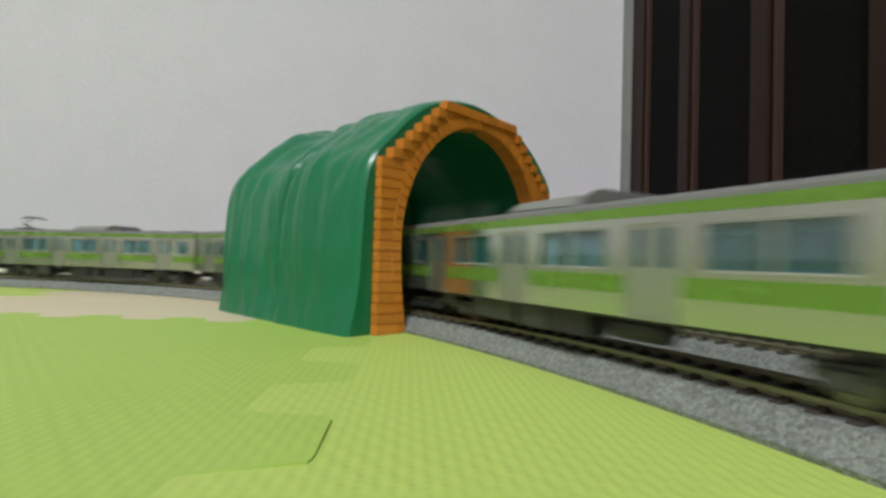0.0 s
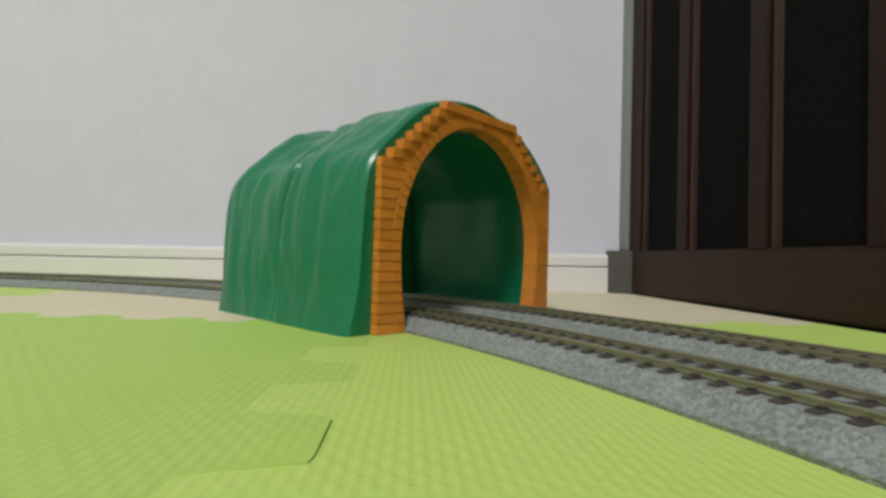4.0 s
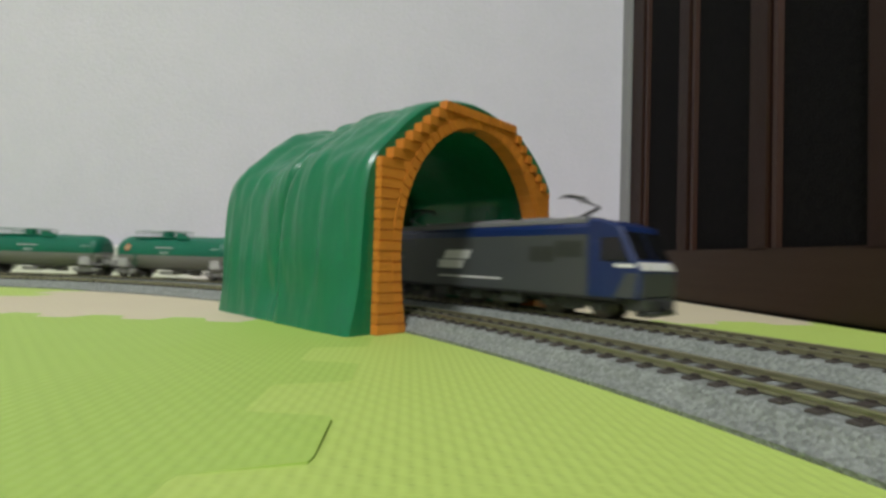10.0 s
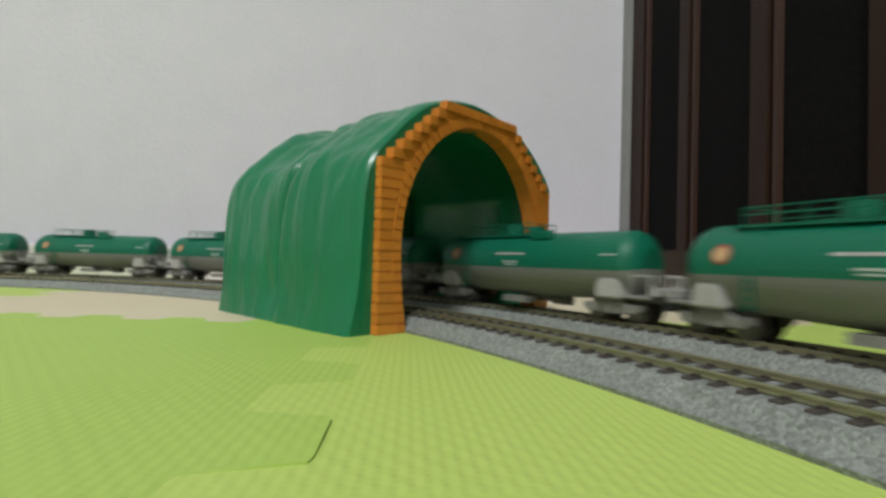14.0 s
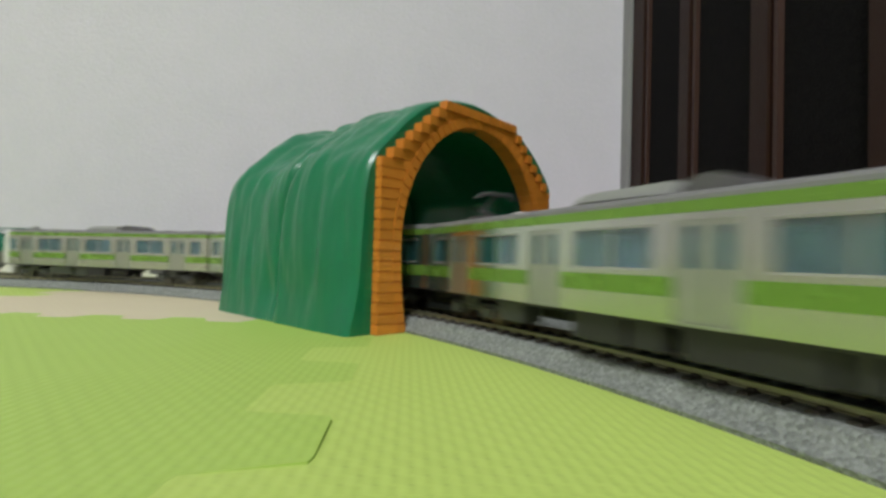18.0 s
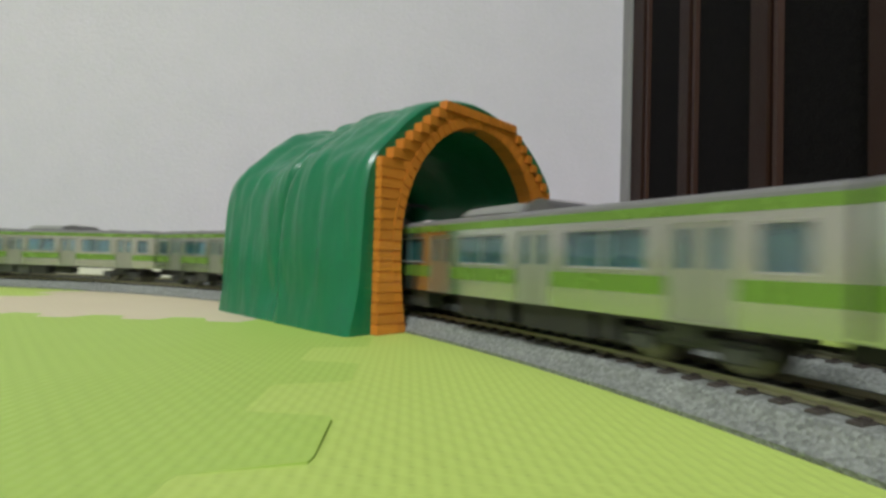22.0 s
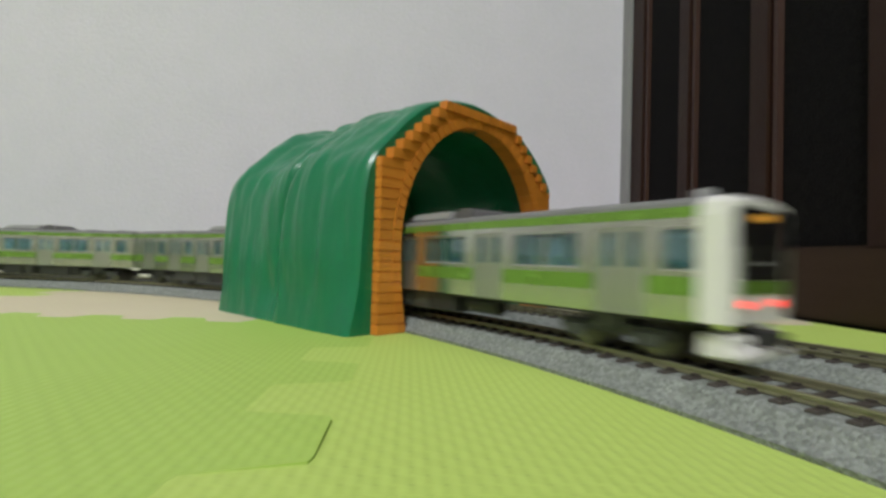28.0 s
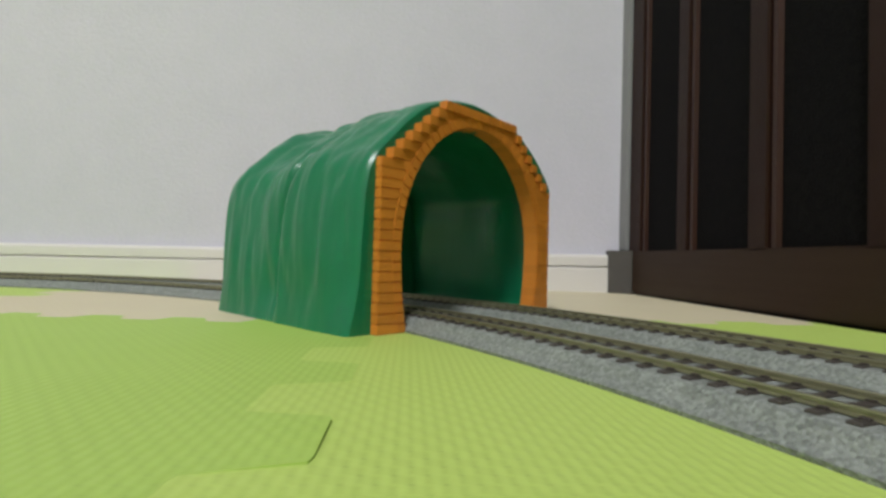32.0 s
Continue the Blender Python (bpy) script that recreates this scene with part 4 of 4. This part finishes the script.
def tank_car():
    car = empty("tank_wagon")
    L = 40.6
    zc, r = 14.1, 9.65
    split = 12.7

    # upper green and lower grey shells as lofts of arcs
    xs = [-L, -L + 0.35, -L + 1.1, -L + 2.2, -L + 4.6, -30, -18, -6, 0, 6, 18, 30, L - 4.6, L - 2.2, L - 1.1, L - 0.35, L]
    def rad(x):
        e = L - abs(x)
        return r if e >= 4.6 else r * math.sqrt(max(0.02, 1 - ((4.6 - e) / 4.6) ** 2 * 0.75))
    a_split = math.asin((split - zc) / r)
    up, low = [], []
    for x in xs:
        q = rad(x)
        k = max(0.0, 1 - abs(x) / 36)
        ups, lows = [], []
        for i in range(25):
            a = a_split + (math.pi - 2 * a_split) * i / 24
            ups.append((x, q * math.cos(a), zc + q * math.sin(a)))
            a2 = math.pi - a_split + (math.pi + 2 * a_split) * i / 24
            z = zc + q * math.sin(a2)
            lows.append((x, q * math.cos(a2), z + (min(0, z - split)) * 0.14 * (k - 0.35)))
        up.append(ups)
        low.append(lows)
    part("tank_top", loft(bmesh.new(), up, closed=True, caps=True), TANKGREEN, car, "glossy deep green upper half of the tank", smooth=False)
    part("tank_bottom", loft(bmesh.new(), low, closed=True, caps=True), TANKGREY, car, "grey lower half of the tank")
    bm = boxes(*[(x - 0.25, x + 0.25, -0.5, 0.5, zc + r - 0.1, zc + r + 0.1) for x in (-30, -15, 15, 30)])
    part("seam", bm, TANKGREEN, car)
    # walkway with rails and manhole on top
    bm = boxes((-24, 12, 4.0, 6.2, zc + r - 1.1, zc + r - 0.5), (-24, 12, -6.2, -4.0, zc + r - 1.1, zc + r - 0.5), (-9, 9, -5, 5, zc + r - 0.7, zc + r - 0.1))
    wk = part("walkway", bm, TANKGREEN, car, "green walkway on the tank")
    wk.matrix_basis = mpose(-5, 0, 0)
    bm = bmesh.new()
    for y in (-6.0, 6.0):
        for x in (-22, -16, -10, -4, 2, 8):
            rod(bm, (x, y, zc + r - 1), (x, y, zc + r + 3.0), 0.15)
        for z in (3.0, 1.5):
            rod(bm, (-22, y, zc + r + z), (8, y, zc + r + z), 0.15)
    for x in (-22, 8):
        rod(bm, (x, -6, zc + r + 3.0), (x, 6, zc + r + 3.0), 0.15)
    part("handrail", bm, TANKGREEN, wk, "thin green handrails")
    bm = cyl(bmesh.new(), (-4, 0, zc + r + 1.0), (0, 0, 1), 3.2, 3.2, 20)
    cyl(bm, (-4, 0, zc + r + 2.8), (0, 0, 1), 2.6, 0.8, 20)
    box(bm, 3, 8, -1.6, 1.6, zc + r - 0.3, zc + r + 2.2, bevel=0.4)
    part("manhole", bm, TANKGREEN, car, "green manhole dome").matrix_basis = mpose(-5, 0, 0)
    part("side_wall_ramp", boxes((4, 12, 5.2, 7.0, zc + r - 2.4, zc + r + 0.4), (4, 12, -7.0, -5.2, zc + r - 2.4, zc + r + 0.4), bevel=0.4), TANKGREEN, car)
    # markings
    for s in (-1, 1):
        def on_side(name, x0, x1, z0, z1, mat, out, label, n=3):
            bm = bmesh.new()
            rows = []
            for i in range(n + 1):
                z = z0 + (z1 - z0) * i / n
                yy = math.sqrt(max(0, r * r - (z - zc) ** 2)) + out
                rows.append((yy, z))
            inn = [(yy - out - 0.3, z) for yy, z in rows[::-1]]
            extrude(bm, [(s * yy, z) for yy, z in rows + inn], x0, x1, 0)
            return part(name, bm, mat, car, label)
        on_side("lettering_bar", -9, 3.3, 16.7, 17.3, PALEGREY, 0.12, "white lettering bar")
        on_side("lettering_bar", -5.5, 1, 14.2, 14.7, LETTERGREY, 0.12, "pale lettering bar")
        on_side("lettering_bar", -5, 0.4, 13.4, 13.8, LETTERGREY, 0.12, "pale lettering bar")
        on_side("lettering_bar", 30.5, 35.5, 16.7, 17.1, LETTERGREY, 0.12, "pale lettering bar")
        def disc(name, x, z, rr, mat, out, label):
            bm = bmesh.new()
            ring = [(x + rr * math.cos(t * math.pi / 10), z + rr * math.sin(t * math.pi / 10)) for t in range(20)]
            def side_y(zz):
                return s * (math.sqrt(max(0.0, r * r - (zz - zc) ** 2)) + out)
            front = [bm.verts.new((px, side_y(pz), pz)) for px, pz in ring]
            back = [bm.verts.new((px, side_y(pz) - s * 0.4, pz)) for px, pz in ring]
            bm.faces.new(front)
            for i in range(20):
                bm.faces.new((front[i], front[(i + 1) % 20], back[(i + 1) % 20], back[i]))
            bmesh.ops.recalc_face_normals(bm, faces=bm.faces)
            return part(name, bm, mat, car, label)
        disc("badge_ring", -29.6, 17.0, 2.2, MARKRED, 0.16, "round red badge ring")
        disc("badge_disc", -29.6, 17.0, 1.6, MARKORANGE, 0.3, "orange and yellow badge centre")
        lad = bmesh.new()
        for x in (-24.6, -22.4):
            rod(lad, (x, s * 9.2, 5.5), (x, s * 10.0, 12.7), 0.18)
            rod(lad, (x, s * 10.0, 12.7), (x, s * 6.4, 22.6), 0.18)
        for z in (6.5, 8.2, 9.9, 11.6):
            rod(lad, (-24.6, s * (9.2 + (z - 5.5) * 0.11), z), (-22.4, s * (9.2 + (z - 5.5) * 0.11), z), 0.15)
        for k in range(5):
            y, z = s * (10.0 - 3.6 * (k + 0.5) / 5), 12.7 + 8.7 * (k + 0.5) / 5
            rod(lad, (-24.6, y, z), (-22.4, y, z), 0.15)
        part("ladder", lad, TANKGREEN, car, "thin green ladder")
    # ends and underframe
    part("sole_bar", boxes((-44.2, 44.2, -2.6, 2.6, 4.6, 6.6), (-44.2, -34, -8.6, 8.6, 5.6, 6.5), (33, 44.2, -8.6, 8.6, 5.6, 6.5), bevel=0.25), BOGIEGREY, car, "grey end platforms")
    for x in (-33, 33):
        bm = bmesh.new()
        extrude(bm, [(x - 4.0, 5.4), (x + 4.0, 5.4), (x + 3.1, 10.7), (x - 3.1, 10.7)], -9.7, 9.7, 1)
        bmesh.ops.bevel(bm, geom=list(bm.edges), offset=0.6, segments=2, affect="EDGES")
        part("saddle", bm, PALEGREY, car, "pale grey tank saddle")
    for sx in (-1, 1):
        x = sx * 44.0
        for s in (-1, 1):
            bm = bmesh.new()
            ya, yb = s * 8.2, s * 4.4
            for y in (ya, yb):
                rod(bm, (x, y, 6.4), (x, y, 11.6), 0.22)
            for z in (9.0, 11.6):
                rod(bm, (x, ya, z), (x, yb, z), 0.2)
            rod(bm, (x, ya, 11.6), (x - sx * 5, ya, 11.6), 0.2)
            rod(bm, (x - sx * 5, ya, 6.4), (x - sx * 5, ya, 11.6), 0.2)
            part("end_rail", bm, PALEGREY, car, "white end railing")
    bm = cyl(bmesh.new(), (8, 4.5, 2.6), (1, 0, 0), 1.5, 7, 12)
    box(bm, -9, -3, 2.5, 6.5, 1.6, 3.6)
    box(bm, -1, 3, 3.5, 5.5, 1.8, 3.6)
    box(bm, -8, 2, -6.5, -2.5, 1.6, 3.6)
    part("brake_gear", bm, BOGIEGREY, car)
    for x in (-33, 33):
        goods_bogie(car, x, wb=5.6)
    for x in (-45, 45):
        part("coupler", boxes((x - 2.2, x + 2.2, -1.2, 1.2, 2.8, 5.2), bevel=0.3), UNDERDARK, car)
        part("end_plate", boxes((x - 1.6 if x > 0 else x - 0.6, x + 0.6 if x > 0 else x + 1.6, -6.4, 6.4, 6.5, 8.6), bevel=0.3), PALEGREY, car, "pale end plate")
    return tagged(car, "deep green and grey tank wagon with pale bogies", "tank wagon", "tank wagons of the goods train")


LOCO = 122.4


def loco_car():
    car = empty("electric_locomotive")
    L = LOCO / 2
    h, b0, b1, top = 9.9, 5.6, 24.5, 28.5

    def ring(x, w, z0, z1, crown):
        half = [(w, z0), (w, z1), (w - 0.8, z1 + 1.1), (w - 3.0, z1 + 1.1 + crown * 0.7), (0, z1 + 1.1 + crown)]
        return [(x, y, z) for y, z in half + [(-y, z) for y, z in half[::-1][1:]]]
    # grey flanks
    bm = bmesh.new()
    box(bm, -L + 15.5, L - 15.5, -h, h, b0, b1 - 2.0)
    part("body", bm, LOCOGREY, car, "dark grey body side")
    bm = bmesh.new()
    loft(bm, [ring(-L + 15.4, h, b1 - 2.0, b1, 1.2), ring(L - 15.4, h, b1 - 2.0, b1, 1.2)], closed=True, caps=True)
    part("upper_body", bm, LOCOBLUE, car, "blue upper body band")
    for sg in (-1, 1):
        # cab with a raked nose
        prof = [(L - 15.4, b0), (L - 1.0, b0), (L - 0.3, 8.4), (L, 12.8), (L - 3.0, 18.6), (L - 5.8, b1 + 0.1), (L - 11, b1 + 2.0), (L - 15.4, b1 + 2.5)]
        bm = bmesh.new()
        rows = []
        for y, k in ((-h, 0.5), (-h + 0.6, 0.0), (h - 0.6, 0.0), (h, 0.5)):
            rows.append([(sg * (x - (k * 1.6 if x > L - 14 else 0)), y, z - (k * 1.0 if z > b1 else 0)) for x, z in prof])
        loft(bm, rows, closed=True, caps=True)
        cab = part("cab", bm, LOCOBLUE, car, "blue cab with a raked nose")

        def front(name, z0, z1, y0, y1, mat, out, label=""):
            """A plate lying on the nose between two heights."""
            def nose(z):
                ks = [(8.4, L - 0.3), (12.8, L), (18.6, L - 3.0), (b1 + 0.1, L - 5.8)]
                for (za, xa), (zb, xb) in zip(ks, ks[1:]):
                    if z <= zb:
                        return xa + (xb - xa) * max(0, z - za) / (zb - za)
                return ks[-1][1]
            pts = [(sg * (nose(z0) + out), z0), (sg * (nose(z1) + out), z1), (sg * (nose(z1) - 0.4), z1), (sg * (nose(z0) - 0.4), z0)]
            return part(name, extrude(bmesh.new(), pts, y0, y1, 1), mat, cab, label)
        front("windscreen", 15.8, 23.2, -9.2, -0.4, BLACKGLASS, 0.1, "dark windscreen")
        front("windscreen", 15.8, 23.2, 0.4, 9.2, BLACKGLASS, 0.1, "dark windscreen")
        front("white_band", 12.9, 15.1, -9.2, 9.2, WHITEPAINT, 0.15, "white nose band")
        front("lower_nose", 6.0, 12.2, -9.25, 9.25, LOCOGREY, 0.12, "dark grey nose")
        for s in (-1, 1):
            front("lamp", 13.2, 14.8, *sorted((s * 5.6, s * 7.8)), GLASSLAMP, 0.5, "clear lamp")
            ys = sorted((s * (h - 0.3), s * (h + 0.15)))
            part("cab_window", extrude(bmesh.new(), [(sg * (L - 11.4), 15.2), (sg * (L - 3.2), 15.2), (sg * (L - 6.2), 21.6), (sg * (L - 11.4), 21.6)], *ys, 1), BLACKGLASS, cab, "dark side window")
            part("nose_flank", extrude(bmesh.new(), [(sg * (L - 7.5), 5.8), (sg * (L - 1.7), 5.8), (sg * (L - 1.0), 12.2), (sg * (L - 4.2), 12.2)], *ys, 1), LOCOGREY, cab, "dark grey nose flank")
            part("cab_stripe", boxes((*sorted((sg * (L - 7.5), sg * (L - 1.8))), *ys, 13.6, 14.6)), WHITEPAINT, cab, "white side flash")
            part("cab_door", boxes((*sorted((sg * (L - 15.0), sg * (L - 11.6))), *ys, 6.2, 20.4), bevel=0.15), LOCOBLUE, cab)
        part("pilot", boxes((*sorted((sg * (L - 5), sg * (L + 0.6))), -8.4, 8.4, 2.4, 5.6), (*sorted((sg * (L - 3), sg * (L + 1.4))), -7.6, 7.6, 1.0, 2.4), bevel=0.4), GEARGREY, car, "grey pilot beam")
        part("coupler", boxes((*sorted((sg * (L - 2), sg * (L + 3.2))), -1.2, 1.2, 2.8, 5.2), bevel=0.3), UNDERDARK, car)
    # side dressing: louvres, plain white logo blocks and line
    for s in (-1, 1):
        ys = sorted((s * (h - 0.1), s * (h + 0.16)))
        blocks = [[(-17, 13.2), (-3.5, 13.2), (-2.0, 16.8), (-15.0, 16.8)], [(-19.5, 9.3), (-6.6, 9.3), (-5.6, 12.7), (-18.8, 12.7)]]
        for pts in blocks:
            part("white_mark", extrude(bmesh.new(), [(x * 0.98 + 2.0, z * 0.86 + 3.7) for x, z in pts], *ys, 1), WHITEPAINT, car, "plain white slanted mark")
        part("white_line", boxes((-16.5, 14.0, *ys, 8.6, 9.2)), WHITEPAINT, car, "thin white line")
        # louvres stand proud; a grey darker than the body paints in recess shade
        for x, z in ((25.5, 14.6), (35, 16.2)):
            part("louvre", boxes((x, x + 9, *sorted((s * (h - 0.1), s * (h + 0.05))), z, z + 4.6), *[(x, x + 9, *ys, z + i * 0.95, z + 0.4 + i * 0.95) for i in range(5)]), GEARGREY, car, "ventilation louvre coloured dark for the shade of a recess")
        part("sill_rail", boxes((-L + 6, L - 6, *sorted((s * (h - 1.4), s * (h - 0.2))), 4.8, 5.6)), UNDERDARK, car)
        part("number_bar", boxes((-44, -39, *ys, 14.8, 15.5)), TRIMGREY, car, "pale grey marking bar")
    part("roof_deck", boxes((-L + 17, L - 17, -9.0, 9.0, b1 + 0.9, b1 + 3.0), bevel=0.5), ROOFGREY, car, "grey roof deck")
    for x0, x1 in ((-30, -8), (-4, 14), (18, 30)):
        part("roof_box", boxes((x0, x1, -6.2, 6.2, b1 + 2.9, b1 + 3.8), bevel=0.3), ROOFGREY, car, "grey roof equipment box")
    for x in (-36, 33):
        part("roof_insulator", boxes((x, x + 1.6, -1, 1, b1 + 2.6, b1 + 4.6), bevel=0.2), WHITEPAINT, car)
    pantograph(car, 38.5, b1 + 2.8, -1, "pantograph", 0.72)
    pantograph(car, -42.5, b1 + 2.8, 1, "pantograph", 0.72)
    part("frame_beam", boxes((-L + 5, L - 5, -6.5, 6.5, 3.6, 5.7)), UNDERDARK, car)
    for g in ((-21, -13, 4.5, 8.8, 1.6, 4.9), (13, 21, 4.5, 8.8, 1.6, 4.9), (-21, -13, -8.8, -4.5, 1.6, 4.9), (13, 21, -8.8, -4.5, 1.6, 4.9)):
        part("equipment_box", boxes(g, bevel=0.3), GEARGREY, car)
    for x in (-39, 0, 39):
        goods_bogie(car, x, 3.6, GEARGREY, 8.3)
    return tagged(car, "blue and dark grey electric locomotive with white marks", "locomotive")


# ---------------------------------------------------------------- running
CAR = 140.8


def tail_at(t):
    """How far the commuter train's tail has gone along the inner oval."""
    loop = 2 * math.pi * R1 + 2 * LEG
    ks = [(14.0, -1500.0), (17.0, -1150.0), (20.0, -800.1), (23.0, -459.0), (26.0, -101.5), (28.1, 159.0), (30.1, 403.0), (33.0, 751.0)]
    first = [(-3.0, -260.0), (0.485, 161.0), (2.485, 404.0), (6.0, 815.0)]
    rows = [(a, b - loop) for a, b in first] + ks
    for (ta, sa), (tb, sb) in zip(rows, rows[1:]):
        if t <= tb:
            return sa + (sb - sa) * (t - ta) / (tb - ta)
    return rows[-1][1]


def goods_rear(t):
    """The locomotive's rear end on the outer oval; it runs towards smaller lengths."""
    rows = [(-1.0, 1140.0), (5.0, 689.0), (8.0, 461.2), (9.0, 384.0), (10.0, 305.6), (11.0, 227.4), (14.5, -30.5), (17.6, -271.5), (33.0, -1473.0)]
    for (ta, sa), (tb, sb) in zip(rows, rows[1:]):
        if t <= tb:
            return (sa + (sb - sa) * (t - ta) / (tb - ta)) * R2 / R1
    return rows[-1][1] * R2 / R1


def ride(a, r, base, flip=False):
    """Pose of a vehicle whose middle is at a and whose bogies stand base apart."""
    p, _ = on_oval(a - base / 2, r)
    q, _ = on_oval(a + base / 2, r)
    if flip:
        p, q = q, p
    d = q - p
    m = (p + q) / 2
    return Matrix.LocRotScale((m.x * 0.001, m.y * 0.001, RAIL * 0.001), Euler((0, 0, math.atan2(d.y, d.x))), None)


TIMES = [0.4 * i for i in range(81)]
EMU = []
GOODS = []


def build_trains():
    global MM
    MM = 0.001025                      # the vehicles are drawn in slightly larger millimetres
    loop = 2 * math.pi * R1 + 2 * LEG
    lab = "stainless commuter train car with leaf-green stripes"
    grp = "cars of the commuter train"
    start = tail_at(0.0)
    protos = {}
    plan = ["tail", "six", "pan motor", "motor", "six", "pan motor", "motor", "", "pan motor", "motor", "head"]
    for i, k in enumerate(plan):
        m = ride(start + CAR * (i + 0.5), R1, 92)
        if k not in protos:
            car = emu_car(set(k.split()))
            more = " and a white cab front" if k in ("tail", "head") else " and a roof pantograph" if "pan" in k else " and six doors a side" if k == "six" else ""
            tagged(car, lab + more, "train car", grp)
            protos[k] = car
            car.matrix_basis = m
        else:
            car = copy_thing(protos[k], m)
        EMU.append(car)
    rear = goods_rear(0.0)
    loco = loco_car()
    loco.matrix_basis = ride(rear - (LOCO * 0.5125 - 0.5), R2, 80, True)
    GOODS.append((loco, -(LOCO * 0.5125 - 0.5), 80))
    first = None
    for i in range(10):
        off = 5.4 + TANK * (i + 0.5)
        if first is None:
            first = car = tank_car()
            car.matrix_basis = ride(rear + off, R2, 67, True)
        else:
            car = copy_thing(first, ride(rear + off, R2, 67, True))
        GOODS.append((car, off, 67))
    MM = 0.001


def motions():
    for i, car in enumerate(EMU):
        walk(car, [(t, ride(tail_at(t) + CAR * (i + 0.5), R1, 92)) for t in TIMES])
    for car, off, base in GOODS:
        walk(car, [(t, ride(goods_rear(t) + off, R2, base, True)) for t in TIMES])


build_room()
build_mats()
build_cabinet()
build_trains()
build_track()
build_tunnel()
motions()
